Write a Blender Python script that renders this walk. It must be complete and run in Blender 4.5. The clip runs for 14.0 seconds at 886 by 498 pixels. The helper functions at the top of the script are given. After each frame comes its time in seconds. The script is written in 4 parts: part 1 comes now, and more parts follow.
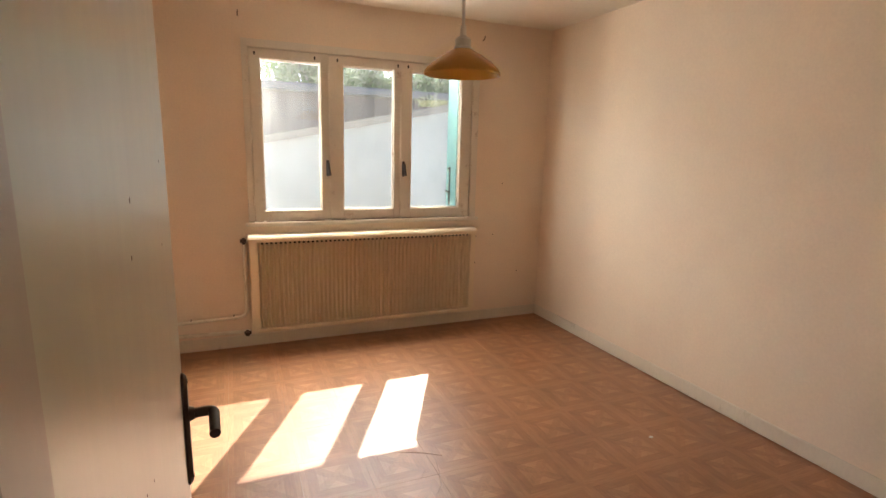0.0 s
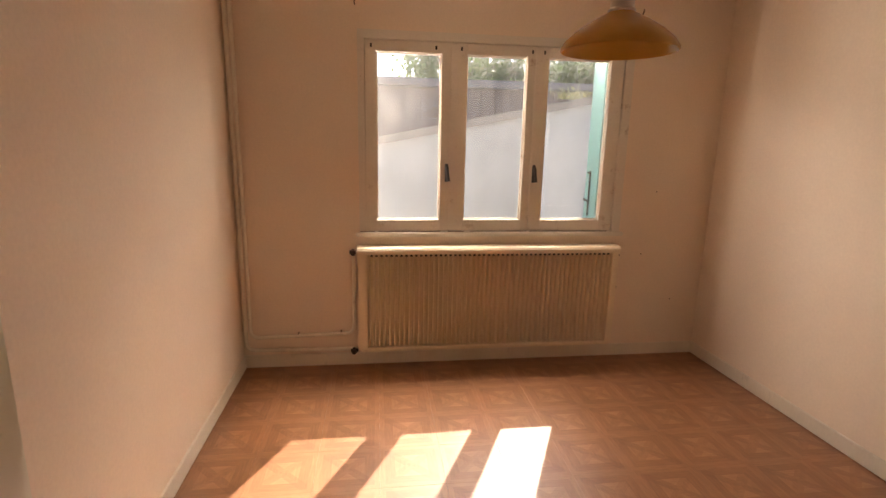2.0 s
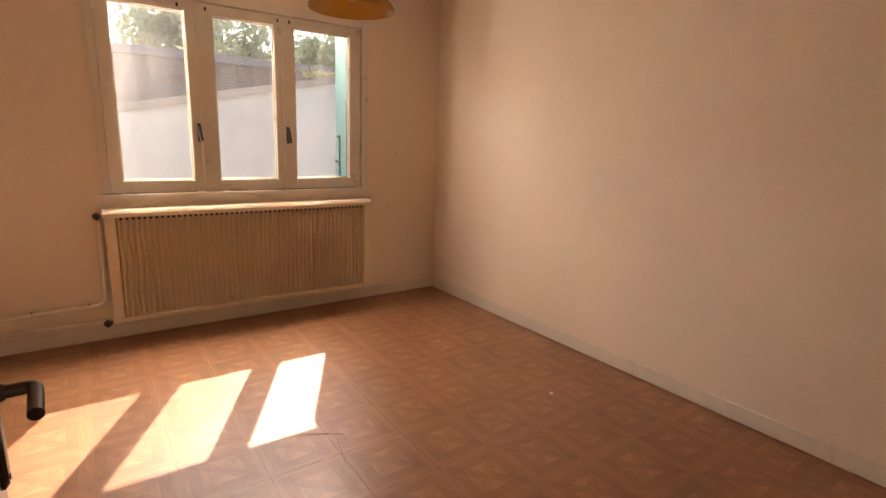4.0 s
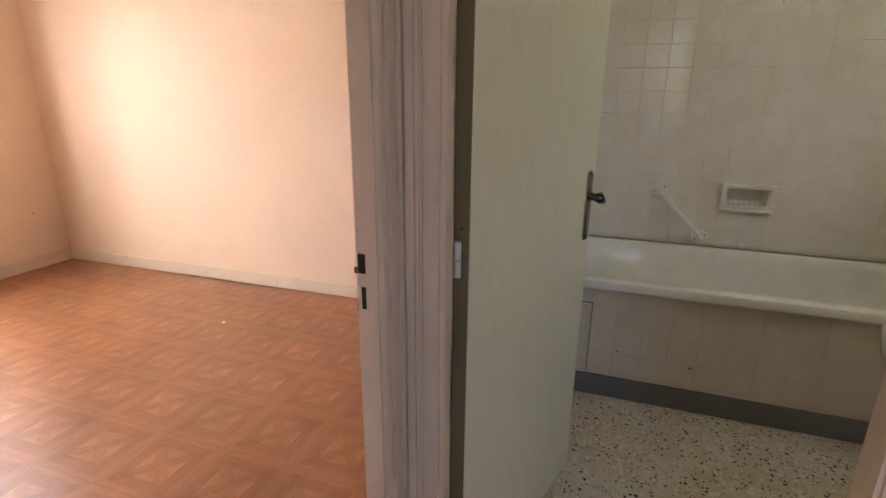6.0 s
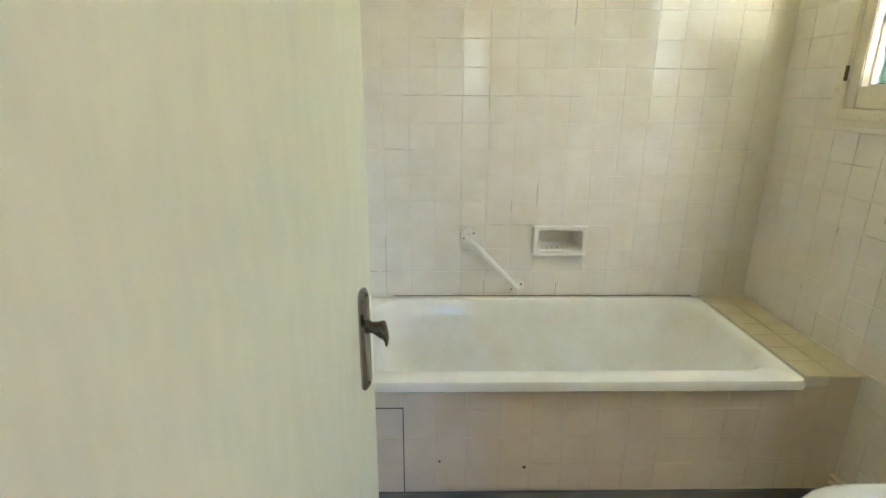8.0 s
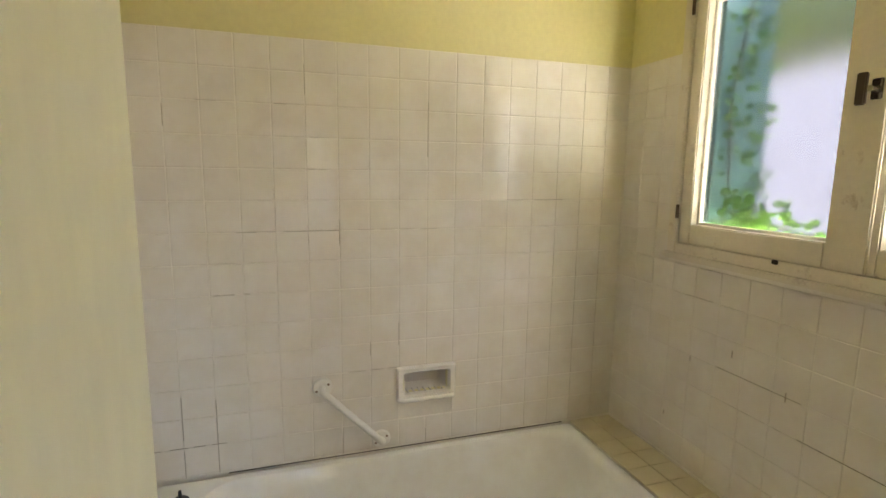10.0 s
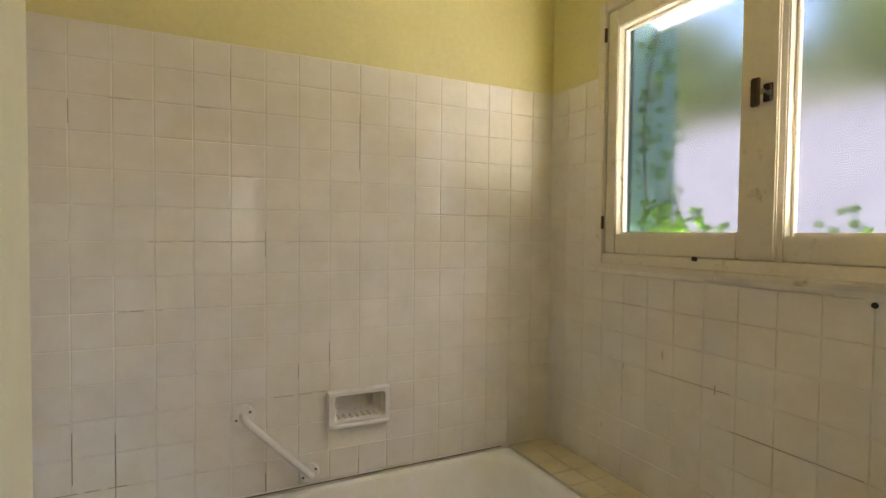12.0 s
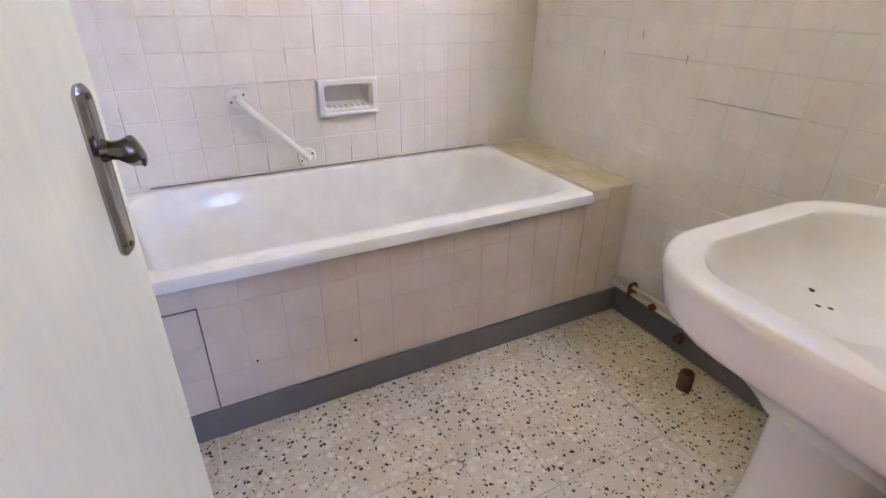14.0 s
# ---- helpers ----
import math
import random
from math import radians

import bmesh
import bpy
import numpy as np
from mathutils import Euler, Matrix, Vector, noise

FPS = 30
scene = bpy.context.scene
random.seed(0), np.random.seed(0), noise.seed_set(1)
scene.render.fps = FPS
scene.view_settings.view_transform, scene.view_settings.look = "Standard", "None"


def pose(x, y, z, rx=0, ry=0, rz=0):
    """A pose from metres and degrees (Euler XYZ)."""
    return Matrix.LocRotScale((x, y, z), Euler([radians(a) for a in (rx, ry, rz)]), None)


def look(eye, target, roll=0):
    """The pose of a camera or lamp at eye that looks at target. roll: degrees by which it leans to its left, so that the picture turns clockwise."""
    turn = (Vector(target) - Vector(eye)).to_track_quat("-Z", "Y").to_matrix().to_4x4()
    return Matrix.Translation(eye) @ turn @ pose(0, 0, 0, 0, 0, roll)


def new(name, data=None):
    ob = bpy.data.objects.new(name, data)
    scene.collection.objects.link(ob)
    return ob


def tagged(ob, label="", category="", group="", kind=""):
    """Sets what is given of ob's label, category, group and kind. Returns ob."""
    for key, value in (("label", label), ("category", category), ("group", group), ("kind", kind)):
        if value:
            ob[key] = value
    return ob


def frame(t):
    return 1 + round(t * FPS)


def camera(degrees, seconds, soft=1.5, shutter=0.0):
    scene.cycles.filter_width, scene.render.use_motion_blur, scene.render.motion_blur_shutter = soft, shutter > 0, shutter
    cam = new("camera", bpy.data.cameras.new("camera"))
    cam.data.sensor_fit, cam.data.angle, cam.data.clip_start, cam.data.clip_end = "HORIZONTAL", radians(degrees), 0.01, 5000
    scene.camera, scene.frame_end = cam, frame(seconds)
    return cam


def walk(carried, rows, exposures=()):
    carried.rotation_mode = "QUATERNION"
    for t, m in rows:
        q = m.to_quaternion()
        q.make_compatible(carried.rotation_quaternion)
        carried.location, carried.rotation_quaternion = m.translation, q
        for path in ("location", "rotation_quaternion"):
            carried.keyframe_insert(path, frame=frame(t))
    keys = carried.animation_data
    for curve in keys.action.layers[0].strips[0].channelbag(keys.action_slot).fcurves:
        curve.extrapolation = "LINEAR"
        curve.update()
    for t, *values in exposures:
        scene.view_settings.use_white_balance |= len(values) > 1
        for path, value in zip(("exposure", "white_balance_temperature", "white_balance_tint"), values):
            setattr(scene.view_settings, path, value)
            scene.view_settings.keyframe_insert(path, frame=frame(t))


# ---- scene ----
cam = camera(82.5, 14.0)
PATH = [
    (0, (-2.692, 1.78, 1.48), (-1.93, 3.588, 1.089), 1.6),
    (0.5, (-2.615, 1.92, 1.483), (-2.114, 3.814, 1.081), 1.4),
    (1, (-2.561, 2.078, 1.5), (-2.25, 4.01, 1.087), 1.3),
    (1.5, (-2.496, 2.252, 1.525), (-2.314, 4.196, 1.092), 1.1),
    (2, (-2.477, 2.31, 1.527), (-2.218, 4.247, 1.102), 1.2),
    (2.5, (-2.463, 2.263, 1.538), (-1.845, 4.12, 1.125), 1.7),
    (2.7, (-2.473, 2.218, 1.533), (-1.713, 4.023, 1.129), 1.7),
    (4.8, (-2.75, 1.724, 1.247), (-1.417, 3.112, 0.703), 1.6),
    (5, (-2.764, 1.684, 1.241), (-1.348, 2.971, 0.661), 1.3),
    (5.5, (-2.834, 1.567, 1.263), (-1.203, 2.555, 0.663), 0.7),
    (6, (-2.833, 1.493, 1.307), (-1.027, 2.118, 0.715), 0.5),
    (6.5, (-2.677, 1.472, 1.339), (-0.79, 1.766, 0.747), 0.7),
    (7, (-2.445, 1.456, 1.368), (-0.538, 1.617, 0.789), 0.4),
    (7.2, (-2.378, 1.455, 1.379), (-0.467, 1.596, 0.804), 0.4),
    (9.3, (-1.892, 1.409, 1.563), (-0.006, 0.935, 1.095), 0.6),
    (9.5, (-1.868, 1.41, 1.579), (0.019, 0.886, 1.172), 0.6),
    (10, (-1.848, 1.41, 1.644), (0.034, 0.803, 1.345), 0.8),
    (10.5, (-1.833, 1.408, 1.743), (0.036, 0.705, 1.623), 0.5),
    (11, (-1.802, 1.394, 1.719), (0.034, 0.602, 1.678), 0.5),
    (11.5, (-1.805, 1.408, 1.58), (0.006, 0.56, 1.543), 0.5),
    (12, (-1.823, 1.416, 1.468), (-0.023, 0.545, 1.405), 0.6),
    (12.5, (-1.838, 1.438, 1.358), (-0.068, 0.541, 1.108), 0.8),
    (13, (-1.87, 1.443, 1.296), (-0.151, 0.561, 0.782), 0.6),
    (13.5, (-1.931, 1.45, 1.254), (-0.288, 0.602, 0.492), 1.0),
    (14, (-1.975, 1.477, 1.183), (-0.392, 0.654, 0.278), 0.6),
]
EXPOSURES = [(0, 2.15, 6600, 8), (1.0, 1.95, 7150, 16), (2.0, 1.8, 7450, 20), (2.7, 1.75, 7650, 23), (4.8, 2.28, 7800, 23), (5.5, 2.78, 7000, 18), (6.0, 3.1, 6700, 22), (6.5, 3.5, 6500, 25), (7.2, 4.4, 6000, 8),
             (9.5, 3.95, 6700, 18), (11.0, 3.58, 7050, 20), (12.0, 3.6, 7050, 22), (12.5, 3.92, 6500, 25), (13.2, 4.38, 5650, 33), (14, 4.65, 5600, 38)]
walk(cam, [(t, look(eye, target, roll)) for t, eye, target, roll in PATH], EXPOSURES)

# ---- world and light ----
SUN_DIR = Vector((0.440, 0.885, 1.0)).normalized()
world = bpy.data.worlds.new("sky")
scene.world = world
world.use_nodes = True
wn = world.node_tree
sky = wn.nodes.new("ShaderNodeTexSky")
sky.sky_type, sky.sun_disc = "NISHITA", False
sky.sun_elevation = math.asin(SUN_DIR.z)
sky.sun_rotation = math.atan2(SUN_DIR.x, SUN_DIR.y)
wn.nodes["Background"].inputs["Strength"].default_value = 0.15
wn.links.new(sky.outputs[0], wn.nodes["Background"].inputs["Color"])

sun = new("sun", bpy.data.lights.new("sun", "SUN"))
sun.data.energy, sun.data.angle, sun.data.color = 3.6, radians(0.5), (1.0, 0.93, 0.82)
sun.matrix_world = look(SUN_DIR * 30, (0, 0, 0))


def fill_light(name, eye, target, width, height, watts, color):
    ob = new(name, bpy.data.lights.new(name, "AREA"))
    ob.data.shape, ob.data.size, ob.data.size_y = "RECTANGLE", width, height
    ob.data.energy, ob.data.color = watts, color
    ob.matrix_world = look(eye, target)
    return ob


# Added strip lamps, out of view in the openings, for skylight and ground bounce.
fill_light("sky_fill_bedroom", (-1.7, 5.78, 2.147), (-1.7, 5.0, 1.4), 1.65, 0.16, 10.5, (1.0, 0.95, 0.88))
fill_light("side_fill_bedroom", (-2.545, 5.76, 1.52), (-0.14, 2.8, 1.2), 0.10, 1.0, 4.8, (1.0, 0.95, 0.88))
fill_light("sky_fill_bathroom", (-0.93, -0.16, 2.333), (-0.93, 0.6, 1.65), 1.15, 0.16, 0.95, (0.82, 0.93, 1.0))
fill_light("side_fill_bathroom", (-1.485, -0.14, 1.85), (0.0, 1.7, 1.9), 0.10, 0.8, 0.6, (1.0, 0.97, 0.86))
fill_light("ground_fill_bathroom", (-0.93, -0.13, 1.388), (-0.93, 0.4, 1.85), 1.0, 0.10, 4.0, (1.0, 0.98, 0.76))
# Invented fill lamp behind the camera that brightens the hall door frames.
fill_light("hall_fill", (-4.55, 0.6, 1.6), (-2.4, 1.2, 1.2), 0.7, 1.0, 0.07, (1.0, 0.86, 0.74))


# ---- materials ----
def mat_base(name, color, rough=0.5, metal=0.0, spec=0.5):
    m = bpy.data.materials.new(name)
    m.use_nodes = True
    b = m.node_tree.nodes["Principled BSDF"]
    b.inputs["Base Color"].default_value = (*color, 1)
    b.inputs["Roughness"].default_value = rough
    b.inputs["Metallic"].default_value = metal
    b.inputs["Specular IOR Level"].default_value = spec
    return m, m.node_tree.nodes, m.node_tree.links, b


def coords(nodes, links, scale=(1, 1, 1)):
    geo = nodes.new("ShaderNodeNewGeometry")
    mp = nodes.new("ShaderNodeMapping")
    mp.inputs["Scale"].default_value = scale
    links.new(geo.outputs["Position"], mp.inputs["Vector"])
    return mp.outputs["Vector"]


def noise_tex(nodes, links, vec, scale, detail=4.0, rough=0.55):
    n = nodes.new("ShaderNodeTexNoise")
    n.inputs["Scale"].default_value, n.inputs["Detail"].default_value = scale, detail
    n.inputs["Roughness"].default_value = rough
    links.new(vec, n.inputs["Vector"])
    return n.outputs["Fac"]


def ramp(nodes, links, fac, stops):
    r = nodes.new("ShaderNodeValToRGB")
    el = r.color_ramp.elements
    while len(el) < len(stops):
        el.new(0.5)
    for e, (p, c) in zip(el, stops):
        e.position, e.color = p, (*c, 1)
    links.new(fac, r.inputs["Fac"])
    return r.outputs["Color"]


def mixc(nodes, links, fac, a, b, mode="MIX"):
    m = nodes.new("ShaderNodeMix")
    m.data_type, m.blend_type = "RGBA", mode
    for sock, v in ((m.inputs[0], fac), (m.inputs[6], a), (m.inputs[7], b)):
        if isinstance(v, (int, float)):
            sock.default_value = v
        elif isinstance(v, tuple):
            sock.default_value = (*v, 1)
        else:
            links.new(v, sock)
    return m.outputs[2]


def mathn(nodes, links, op, a, b=0.0, c=0.0):
    m = nodes.new("ShaderNodeMath")
    m.operation = op
    for sock, v in zip(m.inputs, (a, b, c)):
        if isinstance(v, (int, float)):
            sock.default_value = v
        else:
            links.new(v, sock)
    return m.outputs[0]


def bump(nodes, links, height, bsdf, strength=0.2, distance=0.01):
    b = nodes.new("ShaderNodeBump")
    b.inputs["Strength"].default_value, b.inputs["Distance"].default_value = strength, distance
    links.new(height, b.inputs["Height"])
    links.new(b.outputs["Normal"], bsdf.inputs["Normal"])


def painted(name, color, rough=0.6, blotch=0.08, grain=60, relief=0.12, stretch=(1, 1, 1), dirt=0.0, dirt_color=(0.25, 0.18, 0.1)):
    """Paint or plaster: broad tonal drift, fine grain, and optional dirt."""
    m, n, l, b = mat_base(name, color, rough)
    v = coords(n, l, stretch)
    big, fine = noise_tex(n, l, v, 1.3, 3), noise_tex(n, l, v, grain, 5)
    lo = tuple(c * (1 - blotch) for c in color)
    hi = tuple(min(1, c * (1 + blotch * 0.6)) for c in color)
    col = ramp(n, l, big, [(0.3, lo), (0.7, hi)])
    fines = ramp(n, l, fine, [(0.3, (0.94, 0.94, 0.94)), (0.7, (1, 1, 1))])
    col = mixc(n, l, 1.0, col, fines, "MULTIPLY")
    if dirt:
        spot = ramp(n, l, noise_tex(n, l, v, 9, 8, 0.7), [(0.60, (0, 0, 0)), (0.72, (dirt,) * 3)])
        col = mixc(n, l, spot, col, dirt_color)
    l.new(col, b.inputs["Base Color"])
    rr = mathn(n, l, "MULTIPLY_ADD", big, 0.2, rough - 0.1)
    l.new(rr, b.inputs["Roughness"])
    bump(n, l, fine, b, relief, 0.004)
    return m


def ceramic(name, color, rough=0.12, vary=0.06, dirt=0.0):
    """Glazed tile or enamel, each piece a slightly different tone."""
    m, n, l, b = mat_base(name, color, rough)
    info = n.new("ShaderNodeObjectInfo")
    v = coords(n, l)
    tone = ramp(n, l, info.outputs["Random"], [(0.0, tuple(c * (1 - vary) for c in color)), (1.0, tuple(min(1, c * (1 + vary / 2)) for c in color))])
    smear = noise_tex(n, l, v, 7, 5, 0.6)
    film = ramp(n, l, smear, [(0.35, (0.93, 0.91, 0.87)), (0.65, (1, 1, 1))])
    col = mixc(n, l, 1.0, tone, film, "MULTIPLY")
    if dirt:
        spot = ramp(n, l, noise_tex(n, l, v, 22, 8, 0.75), [(0.62, (0, 0, 0)), (0.75, (dirt,) * 3)])
        col = mixc(n, l, spot, col, (0.34, 0.26, 0.16))
    l.new(col, b.inputs["Base Color"])
    l.new(mathn(n, l, "MULTIPLY_ADD", smear, 0.12, rough - 0.05), b.inputs["Roughness"])
    bump(n, l, noise_tex(n, l, v, 14, 2), b, 0.06, 0.01)
    return m


def metal(name, color, rough=0.25, wear=0.15):
    m, n, l, b = mat_base(name, color, rough, 1.0)
    v = coords(n, l)
    f = noise_tex(n, l, v, 120, 4)
    l.new(mathn(n, l, "MULTIPLY_ADD", f, wear, rough - wear / 2), b.inputs["Roughness"])
    col = ramp(n, l, noise_tex(n, l, v, 25, 5), [(0.3, tuple(c * 0.75 for c in color)), (0.7, color)])
    l.new(col, b.inputs["Base Color"])
    return m


def glass_clear(name):
    m, n, l, b = mat_base(name, (0.97, 0.99, 0.98), 0.0)
    b.inputs["Transmission Weight"].default_value, b.inputs["IOR"].default_value = 1.0, 1.45
    v = coords(n, l, (1, 1, 0.25))
    film = ramp(n, l, noise_tex(n, l, v, 6, 6, 0.7), [(0.35, (0.008, 0.008, 0.008)), (0.8, (0.04, 0.04, 0.04))])
    dust = n.new("ShaderNodeBsdfTranslucent")
    dust.inputs["Color"].default_value = (0.8, 0.8, 0.78, 1)
    mx = n.new("ShaderNodeMixShader")
    l.new(film, mx.inputs[0])
    l.new(b.outputs[0], mx.inputs[1])
    l.new(dust.outputs[0], mx.inputs[2])
    l.new(mx.outputs[0], n["Material Output"].inputs["Surface"])
    return m


def glass_frosted(name):
    # The dark tint only dims the bright outdoor view through the pane.
    m, n, l, b = mat_base(name, (0.25, 0.268, 0.285), 0.2)
    b.inputs["Transmission Weight"].default_value, b.inputs["IOR"].default_value = 1.0, 1.3
    v = coords(n, l)
    bump(n, l, noise_tex(n, l, v, 55, 3), b, 0.15, 0.004)
    return m


def vinyl_floor(name):
    """Printed wood-pattern vinyl: each square has eight wedge-shaped veneers and diagonal bands."""
    m, n, l, b = mat_base(name, (0.3, 0.14, 0.06), 0.38)
    geo = n.new("ShaderNodeNewGeometry")
    sep = n.new("ShaderNodeSeparateXYZ")
    l.new(geo.outputs["Position"], sep.inputs[0])
    M = lambda op, a, c=0.0, d=0.0: mathn(n, l, op, a, c, d)
    P = 0.2985
    u = M("FRACT", M("DIVIDE", M("ADD", sep.outputs["X"], 1.575 + 0.2985 * 20), P))
    w = M("FRACT", M("DIVIDE", M("ADD", sep.outputs["Y"], -2.51 + 0.2985 * 20), P))
    cu, cw = M("SUBTRACT", u, 0.5), M("SUBTRACT", w, 0.5)
    au, aw = M("ABSOLUTE", cu), M("ABSOLUTE", cw)
    # distance to the diagonals and to the tile's edges
    dd = M("MULTIPLY", M("ABSOLUTE", M("SUBTRACT", au, aw)), 0.7071)
    edge = M("SUBTRACT", 0.5, M("MAXIMUM", au, aw))
    diag = M("LESS_THAN", dd, 0.075)
    rim = M("LESS_THAN", edge, 0.085)
    horizontal = M("LESS_THAN", aw, au)
    wedge = M("GREATER_THAN", M("SUBTRACT", M("MAXIMUM", au, aw), 0.26), 0.0)
    diag_sign = M("GREATER_THAN", M("MULTIPLY", cu, cw), 0.0)
    v = coords(n, l, (1, 1, 1))
    vx, vy = coords(n, l, (4, 40, 1)), coords(n, l, (40, 4, 1))
    grain_x, grain_y = noise_tex(n, l, vx, 3.0, 4), noise_tex(n, l, vy, 3.0, 4)
    g = n.new("ShaderNodeMix")
    l.new(horizontal, g.inputs[0])
    l.new(grain_x, g.inputs[2])
    l.new(grain_y, g.inputs[3])
    grain = g.outputs[0]
    mid, light, dark = (0.290, 0.130, 0.060), (0.380, 0.186, 0.092), (0.235, 0.102, 0.047)
    col = mixc(n, l, wedge, light, mid)
    col = mixc(n, l, M("MULTIPLY", horizontal, 0.35), col, (0.29, 0.130, 0.060))
    dcol = mixc(n, l, diag_sign, dark, (0.285, 0.128, 0.059))
    col = mixc(n, l, M("MULTIPLY", diag, 0.5), col, dcol)
    col = mixc(n, l, M("MULTIPLY", rim, 0.4), col, (0.380, 0.186, 0.092))
    streak = ramp(n, l, grain, [(0.3, (0.86, 0.85, 0.84)), (0.7, (1.10, 1.10, 1.10))])
    col = mixc(n, l, 1.0, col, streak, "MULTIPLY")
    worn = noise_tex(n, l, v, 2.2, 6, 0.65)
    col = mixc(n, l, 1.0, col, ramp(n, l, worn, [(0.3, (0.80, 0.78, 0.76)), (0.7, (1.14, 1.12, 1.10))]), "MULTIPLY")
    l.new(col, b.inputs["Base Color"])
    scuff = noise_tex(n, l, v, 11, 8, 0.7)
    l.new(M("ADD", M("MULTIPLY", scuff, 0.3), 0.26), b.inputs["Roughness"])
    b.inputs["Coat Weight"].default_value, b.inputs["Coat Roughness"].default_value = 0.22, 0.2
    bump(n, l, M("ADD", M("MULTIPLY", worn, 0.8), M("MULTIPLY", scuff, 0.3)), b, 0.12, 0.01)
    return m


def terrazzo(name):
    m, n, l, b = mat_base(name, (0.6, 0.55, 0.45), 0.4)
    v = coords(n, l)
    warp = n.new("ShaderNodeTexNoise")
    warp.inputs["Scale"].default_value = 60
    l.new(v, warp.inputs["Vector"])
    vm = n.new("ShaderNodeVectorMath")
    vm.operation = "MULTIPLY_ADD"
    l.new(warp.outputs["Color"], vm.inputs[0])
    vm.inputs[1].default_value = (0.016, 0.016, 0.016)
    l.new(v, vm.inputs[2])
    info = n.new("ShaderNodeObjectInfo")
    base = ramp(n, l, info.outputs["Random"], [(0, (0.61, 0.55, 0.45)), (1, (0.66, 0.60, 0.50))])
    base = mixc(n, l, 1.0, base, ramp(n, l, noise_tex(n, l, v, 5, 6, 0.7), [(0.3, (0.86, 0.80, 0.68)), (0.6, (1, 1, 1))]), "MULTIPLY")
    cur = base
    for scale, thr, pick, colr in ((60, 0.26, 0.70, (0.025, 0.022, 0.02)), (95, 0.22, 0.88, (0.06, 0.05, 0.04)), (44, 0.36, 0.55, (0.70, 0.66, 0.58)), (70, 0.22, 0.92, (0.36, 0.25, 0.14))):
        vo = n.new("ShaderNodeTexVoronoi")
        vo.voronoi_dimensions = "2D"
        vo.inputs["Scale"].default_value = scale
        l.new(vm.outputs[0], vo.inputs["Vector"])
        sp = n.new("ShaderNodeSeparateColor")
        l.new(vo.outputs["Color"], sp.inputs[0])
        size = mathn(n, l, "MULTIPLY", sp.outputs[1], thr)
        near = mathn(n, l, "LESS_THAN", vo.outputs["Distance"], mathn(n, l, "ADD", size, 0.1))
        sel = mathn(n, l, "GREATER_THAN", sp.outputs[0], pick)
        cur = mixc(n, l, mathn(n, l, "MULTIPLY", near, sel), cur, colr)
    l.new(cur, b.inputs["Base Color"])
    l.new(mathn(n, l, "MULTIPLY_ADD", noise_tex(n, l, v, 8, 5), 0.3, 0.25), b.inputs["Roughness"])
    return m


def leafy(name, color):
    m, n, l, b = mat_base(name, color, 0.5)
    geo = n.new("ShaderNodeNewGeometry")
    lo, hi = tuple(c * 0.6 for c in color), tuple(min(1, c * 1.6) for c in color)
    l.new(ramp(n, l, geo.outputs["Random Per Island"], [(0, lo), (1, hi)]), b.inputs["Base Color"])
    t = n.new("ShaderNodeBsdfTranslucent")
    t.inputs["Color"].default_value = (*hi, 1)
    mx = n.new("ShaderNodeMixShader")
    mx.inputs[0].default_value = 0.45
    l.new(b.outputs[0], mx.inputs[1])
    l.new(t.outputs[0], mx.inputs[2])
    l.new(mx.outputs[0], n["Material Output"].inputs["Surface"])
    return m


def amber_shade(name):
    m, n, l, b = mat_base(name, (0.55, 0.28, 0.06), 0.25)
    v = coords(n, l)
    l.new(ramp(n, l, noise_tex(n, l, v, 12, 4), [(0.3, (0.56, 0.34, 0.07)), (0.7, (0.68, 0.44, 0.10))]), b.inputs["Base Color"])
    b.inputs["Coat Weight"].default_value = 0.4
    t = n.new("ShaderNodeBsdfTranslucent")
    t.inputs["Color"].default_value = (0.90, 0.52, 0.08, 1)
    mx = n.new("ShaderNodeMixShader")
    mx.inputs[0].default_value = 0.3
    l.new(b.outputs[0], mx.inputs[1])
    l.new(t.outputs[0], mx.inputs[2])
    l.new(mx.outputs[0], n["Material Output"].inputs["Surface"])
    return m


WALL = painted("bedroom_plaster", (0.85, 0.71, 0.565), 0.7, 0.05, 70, 0.15)
CEIL = painted("ceiling_paint", (0.82, 0.74, 0.62), 0.75, 0.05, 50, 0.15)
HALLP = painted("hall_plaster", (0.72, 0.62, 0.52), 0.7, 0.06)
OLIVE = painted("yellow_green_gloss_paint", (0.73, 0.675, 0.36), 0.42, 0.06, 45, 0.12)
TRIM = painted("cream_trim_paint", (0.76, 0.68, 0.56), 0.45, 0.08, 80, 0.12, (1, 1, 0.3), 0.35)
PIPEP = painted("pipe_gloss_paint", (0.86, 0.79, 0.66), 0.28, 0.06, 80, 0.08, (1, 1, 0.3), 0.4)
JAMB = painted("door_frame_paint", (0.74, 0.63, 0.53), 0.36, 0.06, 60, 0.06, (1, 1, 0.3), 0.06)
WHITEWOOD = painted("worn_white_window_paint", (0.76, 0.70, 0.60), 0.42, 0.08, 70, 0.12, (1, 1, 1), 0.7, (0.30, 0.18, 0.09))
RADP = painted("radiator_enamel", (0.85, 0.72, 0.53), 0.35, 0.05, 90, 0.04)
DOORB = painted("bedroom_door_gloss_paint", (0.78, 0.74, 0.59), 0.30, 0.06, 30, 0.07, (1, 1, 0.12))
DOORW = painted("bathroom_door_satin_paint", (0.86, 0.85, 0.68), 0.34, 0.04, 40, 0.06, (1, 1, 0.2))
EDGEWOOD = painted("bare_brown_edge_wood", (0.24, 0.19, 0.11), 0.6, 0.15, 40, 0.15, (1, 1, 0.15), 0.4)
